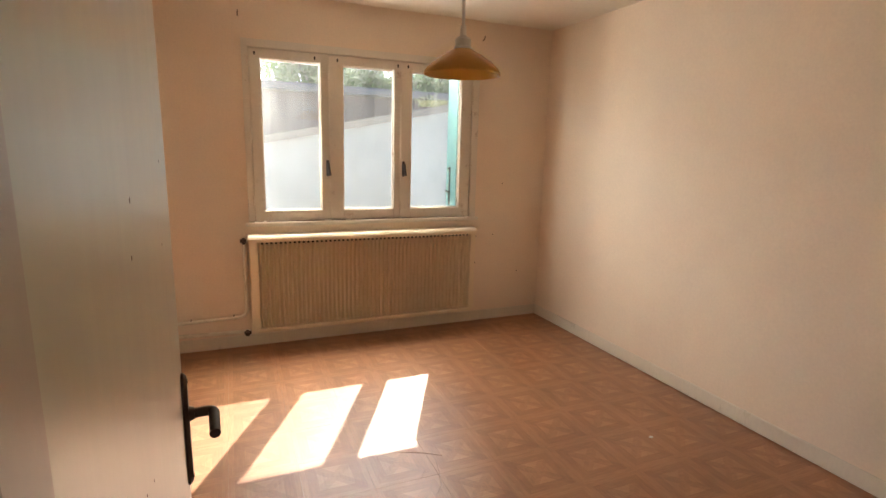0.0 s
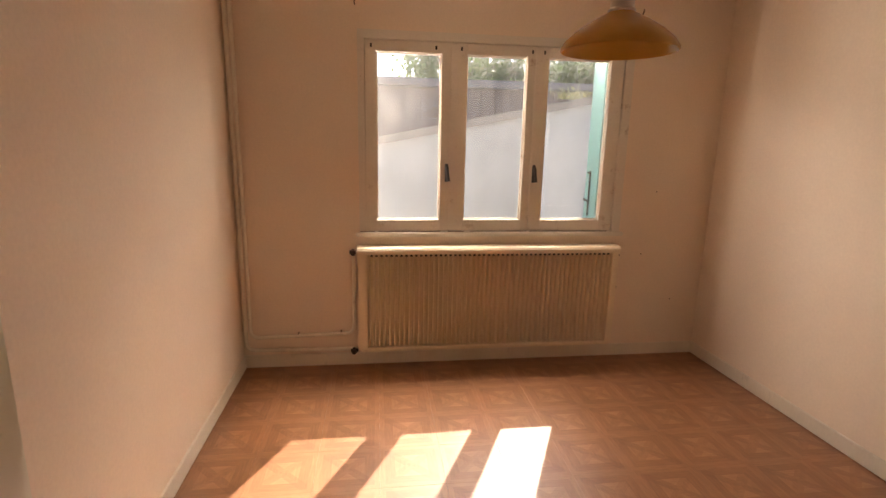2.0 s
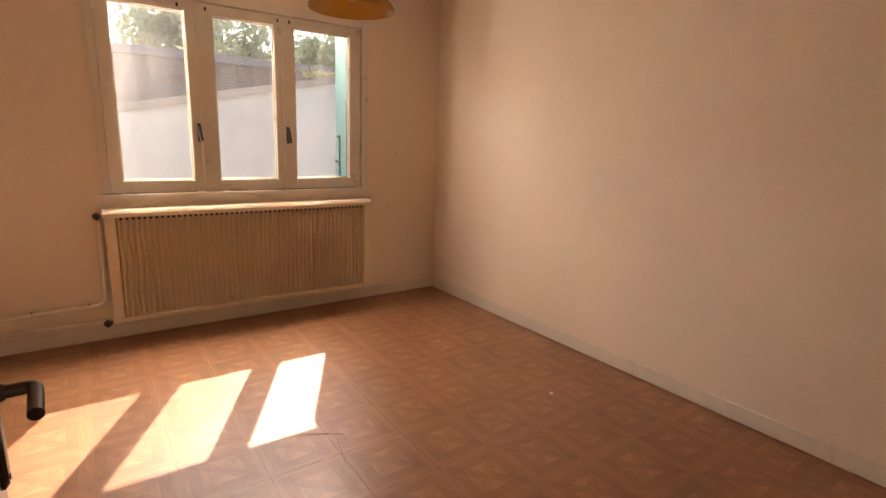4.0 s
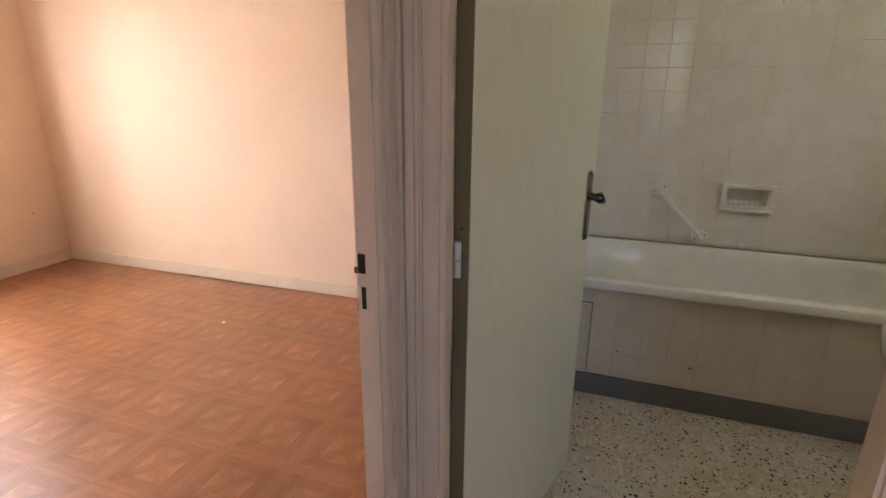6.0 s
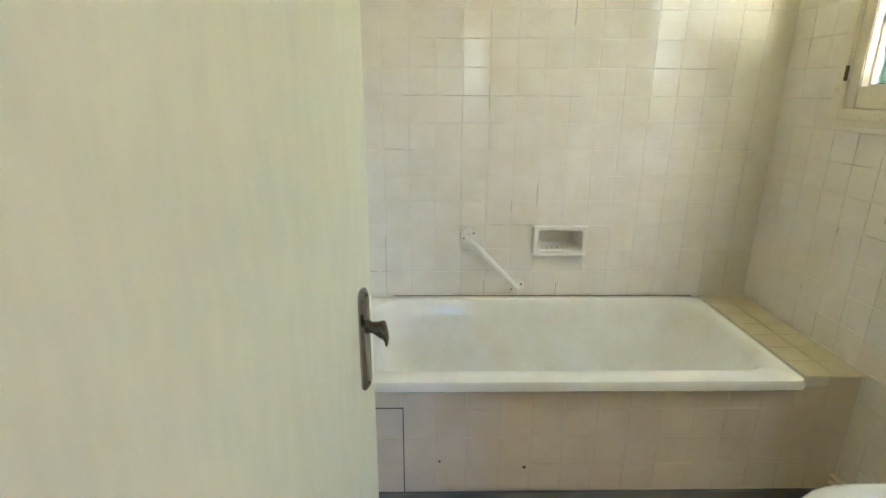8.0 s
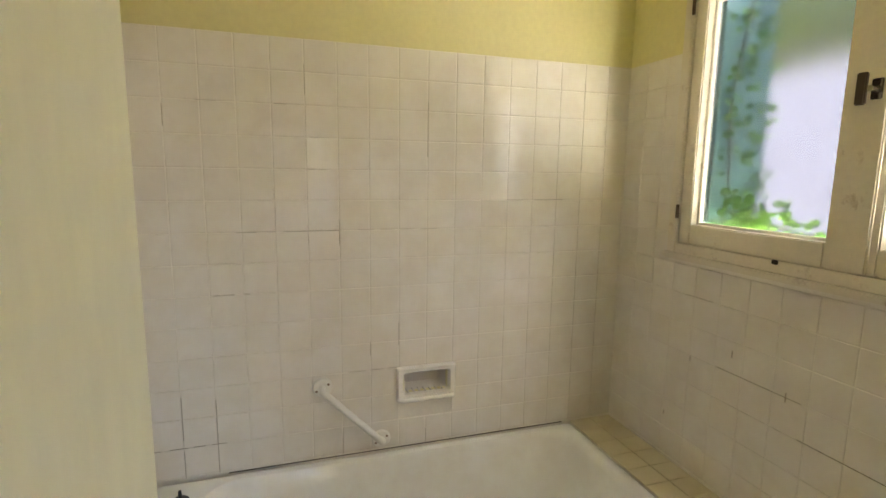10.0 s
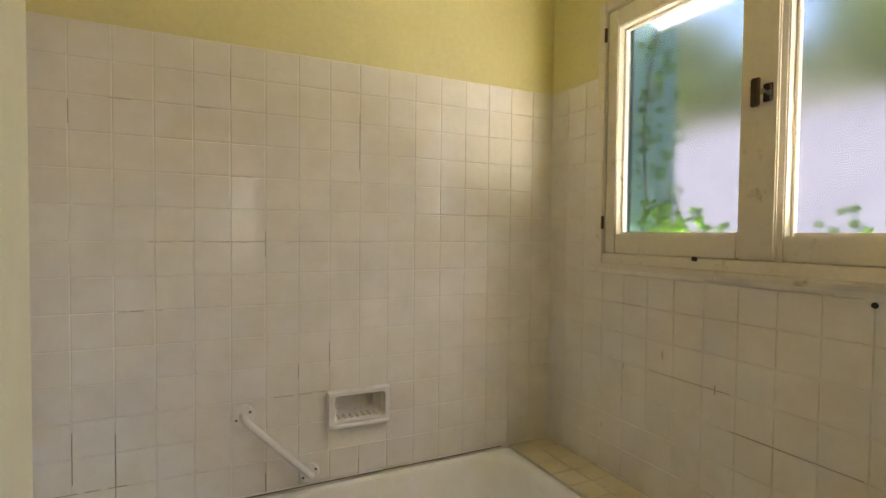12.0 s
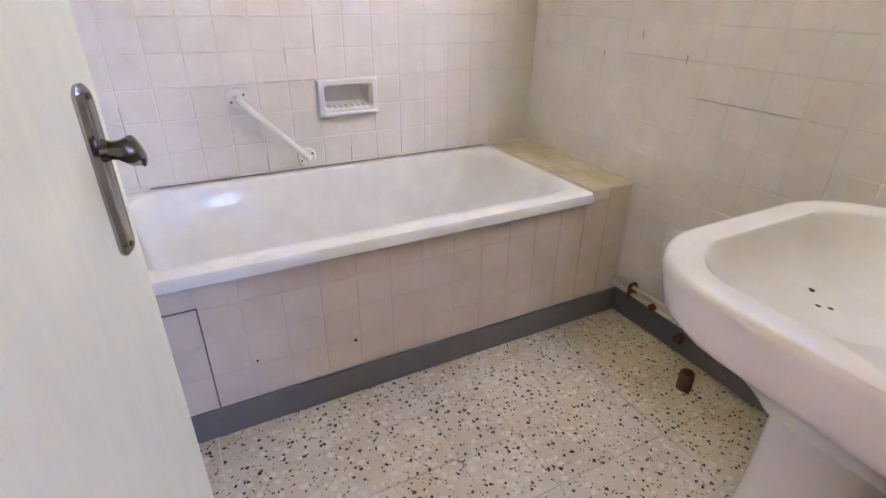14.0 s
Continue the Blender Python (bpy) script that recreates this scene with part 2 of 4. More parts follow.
GREYP = painted("grey_skirting_paint", (0.17, 0.17, 0.17), 0.4, 0.12, 40, 0.12, (1, 1, 1), 0.2, (0.3, 0.28, 0.25))
GROUT = painted("grout", (0.84, 0.80, 0.73), 0.8, 0.15, 60, 0.2)
CRACK = painted("dirty_cracked_grout", (0.36, 0.30, 0.23), 0.8, 0.25, 60, 0.2)
TILE = ceramic("white_glazed_tile", (0.82, 0.785, 0.74), 0.11, 0.02)
TILEP = ceramic("beige_glazed_tile", (0.74, 0.66, 0.58), 0.14, 0.025)
LEDGE = ceramic("yellowed_glazed_tile", (0.74, 0.67, 0.53), 0.2, 0.04, 0.25)
ENAMEL = ceramic("bath_enamel", (0.84, 0.84, 0.82), 0.1, 0.0, 0.0)
PORCELAIN = ceramic("basin_porcelain", (0.82, 0.80, 0.79), 0.1, 0.0)
PLASTICW = painted("white_plastic", (0.80, 0.78, 0.74), 0.35, 0.04, 60, 0.04)
CHROME = metal("chrome", (0.42, 0.40, 0.385), 0.16)
DARKMETAL = metal("tarnished_dark_metal", (0.10, 0.075, 0.06), 0.4)
BRASSY = metal("rusty_steel", (0.22, 0.13, 0.08), 0.55)
BLACKR = painted("black_rubber", (0.02, 0.02, 0.02), 0.5, 0.1)
BLACKPAINT = painted("blackened_iron", (0.03, 0.022, 0.018), 0.45, 0.2)
# Lever chrome with its dark reflections put into the base colour.
LEVERM = metal("dark_reflecting_chrome", (0.13, 0.12, 0.11), 0.18)
DARKGAP = painted("dark_gap", (0.03, 0.025, 0.02), 0.9, 0.1)
GLASS = glass_clear("dusty_window_glass")
FROST = glass_frosted("textured_glass")
VINYL = vinyl_floor("parquet_print_vinyl")
TERRAZZO = terrazzo("terrazzo")
AMBER = amber_shade("amber_lacquer")
TEAL = painted("teal_shutter_paint", (0.12, 0.25, 0.235), 0.45, 0.12, 40, 0.12, (1, 1, 0.2), 0.2)
CONCRETE = painted("weathered_concrete", (0.42, 0.445, 0.425), 0.85, 0.25, 14, 0.4, (1, 1, 0.6), 0.4, (0.2, 0.18, 0.14))
COPING = painted("coping_concrete", (0.24, 0.22, 0.19), 0.85, 0.25, 20, 0.4)
RUSTWALL = painted("brown_sheet_cladding", (0.10, 0.072, 0.062), 0.6, 0.25, 12, 0.2, (3, 3, 0.2))
EAVE = painted("dark_roof_edge", (0.07, 0.075, 0.085), 0.6, 0.2)
RENDERW = painted("grey_render", (0.46, 0.47, 0.46), 0.85, 0.12, 20, 0.3)
SOIL = painted("gravel_ground", (0.30, 0.27, 0.23), 0.95, 0.3, 25, 0.5)
BARK = painted("bark", (0.12, 0.09, 0.06), 0.9, 0.3, 20, 0.5)
LEAF = leafy("tree_leaf", (0.07, 0.13, 0.03))
# Lighter copy of the tree leaf; sunlight on the foliage is put into the colour.
LITLEAF = leafy("sunlit_pale_leaf", (0.17, 0.21, 0.07))
IVY = leafy("ivy_leaf", (0.09, 0.20, 0.03))
DRYWEED = leafy("dry_weed", (0.20, 0.20, 0.08))


# ---- building helpers ----
def box(bm, x0, y0, z0, x1, y1, z1, bevel=0.0):
    lo, hi = Vector((min(x0, x1), min(y0, y1), min(z0, z1))), Vector((max(x0, x1), max(y0, y1), max(z0, z1)))
    r = bmesh.ops.create_cube(bm, size=1.0)
    for v in r["verts"]:
        v.co = Vector([(lo[i] + hi[i]) / 2 + v.co[i] * (hi[i] - lo[i]) for i in range(3)])
    if bevel:
        es = list({e for v in r["verts"] for e in v.link_edges})
        bmesh.ops.bevel(bm, geom=es, offset=bevel, segments=2, affect="EDGES", clamp_overlap=True)
    return bm


def boxes(*rows, bevel=0.0):
    bm = bmesh.new()
    for r in rows:
        box(bm, *r, bevel=bevel)
    return bm


def rod(bm, a, b, r0, r1=None, seg=14):
    a, b = Vector(a), Vector(b)
    d = b - a
    m = Matrix.Translation((a + b) / 2) @ d.to_track_quat("Z", "Y").to_matrix().to_4x4()
    bmesh.ops.create_cone(bm, cap_ends=True, segments=seg, radius1=r0, radius2=r0 if r1 is None else r1, depth=d.length, matrix=m)
    return bm


def tube(bm, pts, r, seg=10, fillet=0.0):
    """A round tube along a polyline, with rounded corners."""
    pts = [Vector(p) for p in pts]
    line = [pts[0]]
    for a, b, c in zip(pts, pts[1:], pts[2:]):
        f = min(fillet, (b - a).length * 0.45, (c - b).length * 0.45)
        p, q = b + (a - b).normalized() * f, b + (c - b).normalized() * f
        line += [p.lerp(b, s).lerp(b.lerp(q, s), s) for s in (0, 0.25, 0.5, 0.75, 1)] if f else [b]
    line.append(pts[-1])
    rings, side = [], None
    for i, p in enumerate(line):
        d = (line[min(i + 1, len(line) - 1)] - line[max(i - 1, 0)]).normalized()
        side = d.orthogonal().normalized() if side is None else (side - d * side.dot(d)).normalized()
        up = d.cross(side)
        rings.append([bm.verts.new(p + (side * math.cos(k * math.tau / seg) + up * math.sin(k * math.tau / seg)) * r) for k in range(seg)])
    for a, b in zip(rings, rings[1:]):
        for k in range(seg):
            bm.faces.new((a[k], a[(k + 1) % seg], b[(k + 1) % seg], b[k]))
    bm.faces.new(rings[0][::-1])
    bm.faces.new(rings[-1])
    return bm


def lathe(bm, centre, profile, seg=40):
    rings = []
    for r, z in profile:
        rings.append([bm.verts.new((centre[0] + r * math.cos(k * math.tau / seg), centre[1] + r * math.sin(k * math.tau / seg), centre[2] + z)) for k in range(seg)])
    for a, b in zip(rings, rings[1:]):
        for k in range(seg):
            bm.faces.new((a[k], a[(k + 1) % seg], b[(k + 1) % seg], b[k]))
    return bm


def round_rect(x0, y0, x1, y1, r, n=8):
    """Corner-rounded rectangle in the plan, anticlockwise; r may be one radius or four (x0y0, x1y0, x1y1, x0y1)."""
    rs = (r,) * 4 if isinstance(r, (int, float)) else r
    out = []
    for (cx, cy, a0), q in zip(((x0, y0, 180), (x1, y0, 270), (x1, y1, 0), (x0, y1, 90)), rs):
        ox, oy = cx + (q if cx == x0 else -q), cy + (q if cy == y0 else -q)
        for k in range(n + 1):
            a = radians(a0 + 90 * k / n)
            out.append((ox + q * math.cos(a), oy + q * math.sin(a)))
    return out


def loft(bm, rings, cap_first=False, cap_last=False):
    made = [[bm.verts.new(p) for p in ring] for ring in rings]
    n = len(made[0])
    for a, b in zip(made, made[1:]):
        for k in range(n):
            bm.faces.new((a[k], a[(k + 1) % n], b[(k + 1) % n], b[k]))
    if cap_first:
        bm.faces.new(made[0][::-1])
    if cap_last:
        bm.faces.new(made[-1])
    return bm


def mesh_of(name, bm, material, smooth=False):
    bmesh.ops.recalc_face_normals(bm, faces=bm.faces)
    me = bpy.data.meshes.new(name)
    bm.to_mesh(me)
    bm.free()
    me.materials.append(material)
    if smooth:
        me.shade_smooth()
        me.set_sharp_from_angle(angle=radians(38))
    return me


def thing(name, at=(0, 0, 0), label="", category="", group="", kind="", turn=0.0):
    ob = new(name)
    ob.empty_display_size = 0.1
    ob.matrix_world = pose(*at, 0, 0, turn)
    return tagged(ob, label, category, group, kind)


def part(name, bm, material, parent, label="", smooth=False, local=False):
    """Links a bmesh, in the world's coordinates unless local, as one mesh under a thing or a part."""
    base = parent.matrix_basis.copy() if parent.parent is None else parent.parent.matrix_basis @ parent.matrix_basis
    if not local:
        bm.transform(base.inverted())
    ob = new(name, mesh_of(name, bm, material, smooth))
    ob.parent = parent
    if label:
        ob["label"] = label
    return ob


def solid(name, bm, material, label="", category="", group="", kind="", smooth=False):
    """A thing of one mesh, its origin at its base."""
    co = [v.co.copy() for v in bm.verts]
    base = Vector(((min(c.x for c in co) + max(c.x for c in co)) / 2, (min(c.y for c in co) + max(c.y for c in co)) / 2, min(c.z for c in co)))
    bmesh.ops.translate(bm, verts=bm.verts, vec=-base)
    ob = new(name, mesh_of(name, bm, material, smooth))
    ob.location = base
    return tagged(ob, label, category, group, kind)


def structure(name, bm, material, label="", category="", smooth=False):
    ob = new(name, mesh_of(name, bm, material, smooth))
    return tagged(ob, label, category or name.split("_")[0], "", "structure")


# ---- plan ----
BX0, BX1, BY0, BY1, BH = -3.36, -0.14, 1.917, 5.60, 2.47   # bedroom
TH = 2.67                                                  # bathroom height
W1X0, W1X1, W1Z0, W1Z1 = -2.575, -0.82, 0.90, 2.155        # bedroom window opening
W2X0, W2X1, W2Z0, W2Z1 = -1.54, -0.31, 1.37, 2.34          # bathroom window opening
D1X0, D1X1, DZ = -2.83, -2.05, 2.07                       # bedroom door opening in the wall
D2Y0, D2Y1 = 1.02, 1.83                                    # bathroom door opening in the wall
TILE_TOP = 2.083
P = 0.11
PZ = 0.1085

# ---- ground and outside ----
structure("ground", boxes((-80, -80, -0.6, 80, 120, -0.35)), SOIL, "bare gravelly ground around the house", "ground")

# ---- bedroom shell ----
floor_bed = structure("floor", boxes((BX0 - 0.2, 1.88, -0.1, BX1 + 0.3, BY1 + 0.28, -0.004)), VINYL, "wood-patterned vinyl tile floor of the bedroom", "floor")
structure("ceiling", boxes((BX0 - 0.2, 1.88, BH, BX1 + 0.3, BY1 + 0.28, BH + 0.2)), CEIL, "plain cream painted bedroom ceiling", "ceiling")
structure("wall_north", boxes((BX0 - 0.2, BY1, -0.1, W1X0, BY1 + 0.26, BH), (W1X1, BY1, -0.1, BX1 + 0.2, BY1 + 0.26, BH),
                              (W1X0, BY1, -0.1, W1X1, BY1 + 0.26, W1Z0), (W1X0, BY1, W1Z1, W1X1, BY1 + 0.26, BH)), WALL, "peach-cream painted window wall of the bedroom", "wall")
structure("wall_west", boxes((BX0 - 0.2, 1.85, -0.1, BX0, BY1, BH)), WALL, "peach-cream painted bedroom wall", "wall")
wall_east = structure("wall_east", boxes((BX1, BY0, -0.1, BX1 + 0.2, BY1, BH)), WALL, "blank peach-cream painted bedroom wall", "wall")
structure("wall_partition", boxes((BX0, 1.853, -0.1, D1X0, BY0, 2.75), (D1X1, 1.853, -0.1, -1.975, BY0, 2.75), (-1.975, 1.8895, -0.1, 0.2, BY0, 2.75), (D1X0, 1.853, DZ, D1X1, BY0, 2.75)), WALL, "thin partition between hall and bedroom", "wall")
slant = Matrix.Translation((BX1, BY1, 0)) @ pose(0, 0, 0, 0, 0, 1.25) @ Matrix.Translation((-BX1, -BY1, 0))   # the wall runs a little askew
wall_east.matrix_world = slant
SK = 0.088
for nm, r in (("baseboard_north", (BX0 + 0.012, BY1 - 0.012, 0, BX1 - 0.012, BY1, SK)), ("baseboard_west", (BX0, BY0, 0, BX0 + 0.012, BY1, SK)),
              ("baseboard_east", (BX1 - 0.012, BY0 + 0.012, 0, BX1, BY1, SK)), ("baseboard_south", (D1X1 + 0.05, BY0, 0, BX1 - 0.06, BY0 + 0.012, SK))):
    bb = structure(nm, boxes(r, bevel=0.003), TRIM, "cream painted skirting board, a little chipped", "baseboard")
    if nm == "baseboard_east":
        bb.matrix_world = slant


# ---- hall shell ----
structure("floor_hall", boxes((-4.8, -1.2, -0.1, -1.965, 1.88, -0.002)), VINYL, "wood-patterned vinyl floor of the hall", "floor")
structure("ceiling_hall", boxes((-4.8, -1.2, 2.5, -2.0, 1.853, 2.6)), CEIL, "plain hall ceiling", "ceiling")
structure("wall_hall_south", boxes((-4.8, -1.3, -0.1, -2.0, -1.2, 2.5)), HALLP, "plain hall wall", "wall")
# The window opening is invented and unseen; it lets daylight into the hall.
structure("wall_hall_west", boxes((-4.9, -1.3, -0.1, -4.8, 0.2, 2.5), (-4.9, 1.0, -0.1, -4.8, 1.853, 2.5), (-4.9, 0.2, -0.1, -4.8, 1.0, 0.95), (-4.9, 0.2, 2.1, -4.8, 1.0, 2.5)), HALLP, "plain hall wall with an added, unseen window opening", "wall")
structure("wall_hall_north", boxes((-4.8, 1.853, -0.1, BX0 - 0.2, BY0, 2.5)), HALLP, "plain hall wall", "wall")

# ---- bathroom shell ----
floor_bath = structure("floor_bathroom", boxes((-1.965, -0.02, -0.1, 0.02, 1.89, -0.003)), GROUT, "cream terrazzo tile floor with dark chips", "floor")
structure("ceiling_bathroom", boxes((-2.0, -0.26, TH, 0.2, 1.96, TH + 0.2)), OLIVE, "yellow-green painted bathroom ceiling", "ceiling")
wall_tub = structure("wall_bath_east", boxes((0.0, -0.26, -0.1, 0.2, 0.79, TH), (0.0, 0.968, -0.1, 0.2, 1.563, TH), (0.0, 0.79, -0.1, 0.2, 0.968, 0.781), (0.0, 0.79, 0.860, 0.2, 0.968, TH), (0.08, 0.79, 0.781, 0.2, 0.968, 0.860), (0.0, 1.701, -0.1, 0.2, 1.89, TH), (0.0, 1.563, -0.1, 0.2, 1.701, 2.347), (0.0, 1.563, 2.485, 0.2, 1.701, TH)), OLIVE, "yellow-green painted wall tiled white up to head height", "wall")
wall_win = structure("wall_bath_south", boxes((-2.0, -0.26, -0.1, W2X0, 0.0, TH), (W2X1, -0.26, -0.1, 0.0, 0.0, TH), (W2X0, -0.26, -0.1, W2X1, 0.0, W2Z0), (W2X0, -0.26, W2Z1, W2X1, 0.0, TH)), OLIVE, "window wall tiled white below, yellow-green paint above", "wall")
wall_side = structure("wall_bath_north", boxes((-1.93, 1.87, -0.1, 0.0, 1.889, TH)), OLIVE, "narrow tiled wall behind the open bathroom door", "wall")
structure("wall_bath_west", boxes((-2.0, -0.26, -0.1, -1.93, D2Y0, 2.75), (-2.0, D2Y1, -0.1, -1.93, 1.852, 2.75), (-1.975, 1.852, -0.1, -1.93, 1.889, 2.75), (-2.0, D2Y0, DZ, -1.93, D2Y1, 2.75)), OLIVE, "thin partition between hall and bathroom", "wall")
for nm, r in (("baseboard_bath_south", (-1.93, 0.0, 0, -0.712, 0.012, 0.10)), ("baseboard_bath_west", (-1.93, 0.012, 0, -1.918, 1.00, 0.10))):
    structure(nm, boxes(r, bevel=0.002), GREYP, "grey painted skirting", "baseboard")


# ---- doors ----
def door_frame(name, rows, label):
    ob = thing(name, (0, 0, 0), label, "door frame", "", "structure")
    for nm, rs, bv in rows:
        part(nm, boxes(*rs, bevel=bv), JAMB, ob, smooth=True)
    return ob


# bedroom door frame: two rebated jambs with rounded stops, and a head
fr1 = door_frame("trim_bedroom_door", [
    ("jamb", [(-2.080, 1.8535, 0, -2.045, 1.9185, DZ + 0.03)], 0.004),
    ("door_stop", [(-2.114, 1.8505, 0, -2.080, 1.885, DZ)], 0.009),
    ("jamb", [(-2.835, 1.8855, 0, -2.735, 1.9185, DZ + 0.03)], 0.004),
    ("door_stop", [(-2.835, 1.8505, 0, -2.750, 1.885, DZ)], 0.009),
    ("casing", [(-2.880, 1.838, 0, -2.760, 1.850, DZ + 0.06)], 0.004),
    ("casing", [(-2.0795, 1.8475, 0, -2.0435, 1.8532, DZ + 0.06)], 0.0025),
    ("head", [(-2.735, 1.8535, DZ - 0.02, -2.080, 1.9185, DZ + 0.03)], 0.004)], "cream painted wooden bedroom door frame with worn edges")
part("strike_plate", boxes((-2.0825, 1.889, 0.905, -2.0795, 1.914, 1.085)), JAMB, fr1, "overpainted steel strike plate")
part("latch_slot", boxes((-2.0835, 1.891, 0.998, -2.0810, 1.912, 1.036), bevel=0.001), DARKGAP, fr1, "dark latch slot")
part("latch_lip", boxes((-2.0845, 1.9125, 0.998, -2.0812, 1.9195, 1.010), bevel=0.0008), BRASSY, fr1, "worn steel latch lip")
part("bolt_slot", boxes((-2.0835, 1.897, 0.930, -2.0810, 1.907, 0.974), bevel=0.001), DARKGAP, fr1, "dark bolt slot")

fr2 = door_frame("trim_bathroom_door", [
    ("jamb", [(-2.033, 1.768, 0, -1.975, 1.8125, DZ + 0.03)], 0.010),
    ("jamb", [(-1.9745, 1.802, 0, -1.926, 1.832, DZ + 0.03)], 0.004),
    ("casing", [(-2.036, 1.8165, 0, -2.000, 1.8430, DZ + 0.06)], 0.007),
    ("bead", [(-2.0425, 1.8435, 0, -2.028, 1.8520, DZ + 0.06)], 0.003),
    ("groove_back", [(-2.026, 1.8120, 0, -2.000, 1.8170, DZ + 0.05)], 0.0),
    ("jamb", [(-2.0065, D2Y0 - 0.01, 0, -1.926, 1.050, DZ + 0.03)], 0.004),
    ("door_stop", [(-2.080, D2Y0 - 0.01, 0, -2.007, 1.100, DZ)], 0.007),
    ("casing", [(-2.100, D2Y0 - 0.07, 0, -2.0005, 1.088, DZ + 0.06)], 0.007),
    ("bead", [(-2.110, D2Y0 - 0.055, 0, -2.1005, 1.070, DZ + 0.05)], 0.0045),
    ("head", [(-2.033, 1.100, DZ - 0.02, -1.975, 1.768, DZ + 0.03)], 0.004)], "cream painted wooden bathroom door frame")
part("strike_plate", boxes((-2.031, 1.0995, 0.95, -2.0068, 1.1008, 1.12), bevel=0.0005), JAMB, fr2, "overpainted strike plate")
part("latch_slot", boxes((-2.018, 1.0975, 1.015, -2.0060, 1.1015, 1.056)), BRASSY, fr2, "rusty latch slot")


def lever_handle(door, x, z, side, plate_mat, lever_mat, reach, drop, wedge=False):
    """Back plate, rose and lever in the leaf's own space: the leaf runs along +x, its faces at y = 0 and y = -0.038."""
    y = 0.0 if side > 0 else -0.038
    bm = bmesh.new()
    prof = round_rect(x - 0.02, z - 0.108, x + 0.02, z + 0.108, 0.018, 6)
    loft(bm, [[(px, y, pz) for px, pz in prof], [(px, y + side * 0.004, pz) for px, pz in prof],
              [(x + (px - x) * 0.7, y + side * 0.009, z + (pz - z) * 0.95) for px, pz in prof]], True, True)
    plate = part("back_plate", bm, plate_mat, door, "worn metal back plate", True, True)
    bm = bmesh.new()
    if wedge:
        rings = []
        for dx, out, h, w in ((0.0, 0.012, 0.011, 0.011), (0.0, 0.026, 0.012, 0.012), (-0.006, 0.042, 0.019, 0.014), (-0.020, 0.052, 0.014, 0.010), (-0.040, 0.063, 0.009, 0.007), (-0.058, 0.069, 0.005, 0.004)):
            rings.append([(x + dx + w * math.cos(k * math.tau / 14), y + side * (out + 0.35 * w * math.cos(k * math.tau / 14)), z + 0.03 + h * math.sin(k * math.tau / 14)) for k in range(14)])
        loft(bm, rings, True, True)
    else:
        tube(bm, [(x, y + side * 0.006, z + 0.03), (x, y + side * reach, z + 0.03), (x - drop, y + side * reach, z + 0.022)], 0.0095, 12, 0.012)
    rod(bm, (x, y + side * 0.006, z + 0.03), (x, y + side * 0.018, z + 0.03), 0.015, 0.011)
    part("lever", bm, lever_mat, door, "metal lever handle", True, True)
    for dz in (0.094, -0.094):
        bm = bmesh.new()
        rod(bm, (x, y + side * 0.006, z + dz), (x, y + side * 0.0105, z + dz), 0.004)
        part("screw", bm, DARKMETAL, plate, "", False, True)


def door_leaf(name, hinge, turn, width, height, material, label):
    ob = thing(name, (hinge[0], hinge[1], 0.008), label, "door", "", "structure", turn)
    part("leaf", boxes((0, -0.038, 0, width, 0, height), bevel=0.003), material, ob, "", True, True)
    return ob


d1 = door_leaf("door_1", (-2.795, 1.957), 92.6, 0.805, 2.03, DOORB, "open bedroom door in worn greyish cream gloss paint")
lever_handle(d1, 0.768, 0.958, -1, DARKMETAL, DARKMETAL, 0.050, 0.072)
d2 = door_leaf("door_2", (-1.9245, 1.786), -14.5, 0.748, 2.03, DOORW, "pale yellow-white bathroom door standing open into the room")
lever_handle(d2, 0.697, 0.972, -1, CHROME, LEVERM, 0.05, 0.085, True)
for hz in (0.972, 0.25, 1.75):
    for dz in (0.0, 0.036):
        bm = bmesh.new()
        rod(bm, (-1.972, 1.7625, hz + dz), (-1.972, 1.7625, hz + dz + 0.034), 0.0075)
        part("hinge_knuckle", bm, PLASTICW, fr2, "painted hinge knuckle", True)
    hp = part("hinge_leaf", boxes((-0.0018, -0.034, hz - 0.02, 0.0, -0.006, hz + 0.095)), EDGEWOOD, d2, "brown stained hinge plate", False, True)
    for k in range(4):
        bm = bmesh.new()
        rod(bm, (-0.0025, -0.02, hz - 0.008 + k * 0.028), (-0.0012, -0.02, hz - 0.008 + k * 0.028), 0.0035, seg=8)
        part("screw", bm, BRASSY, hp, "", False, True)


part("hinge_edge", boxes((-0.0008, -0.0365, 0.002, 0.0, -0.0015, 2.028)), EDGEWOOD, d2, "bare brown edge of the leaf", False, True)


# ---- windows ----
def sash(win, x0, x1, z0, z1, pane, y0, y1, mat, glass, yglass):
    """One casement in a wall that runs along x: four members, beads and a pane."""
    px0, px1, pz0, pz1 = pane
    ob = part("sash", boxes((x0, y0, z0, px0, y1, z1), (px1, y0, z0, x1, y1, z1), (px0, y0, z0, px1, y1, pz0), (px0, y0, pz1, px1, y1, z1), bevel=0.004), mat, win, "", True)
    s = 1 if y1 > y0 else -1
    b = 0.009
    yb = y0 + (yglass - y0) * 0.55
    part("glazing_bead", boxes((px0, yb, pz0, px0 + b, yglass - s * 0.003, pz1), (px1 - b, yb, pz0, px1, yglass - s * 0.003, pz1),
                               (px0 + b, yb, pz0, px1 - b, yglass - s * 0.003, pz0 + b), (px0 + b, yb, pz1 - b, px1 - b, yglass - s * 0.003, pz1), bevel=0.002), mat, ob, "chipped putty bead")
    g = part("pane", boxes((px0 - 0.004, yglass - 0.002, pz0 - 0.004, px1 + 0.004, yglass + 0.002, pz1 + 0.004)), glass, ob, "window glass pane")
    g.visible_shadow = False
    return ob


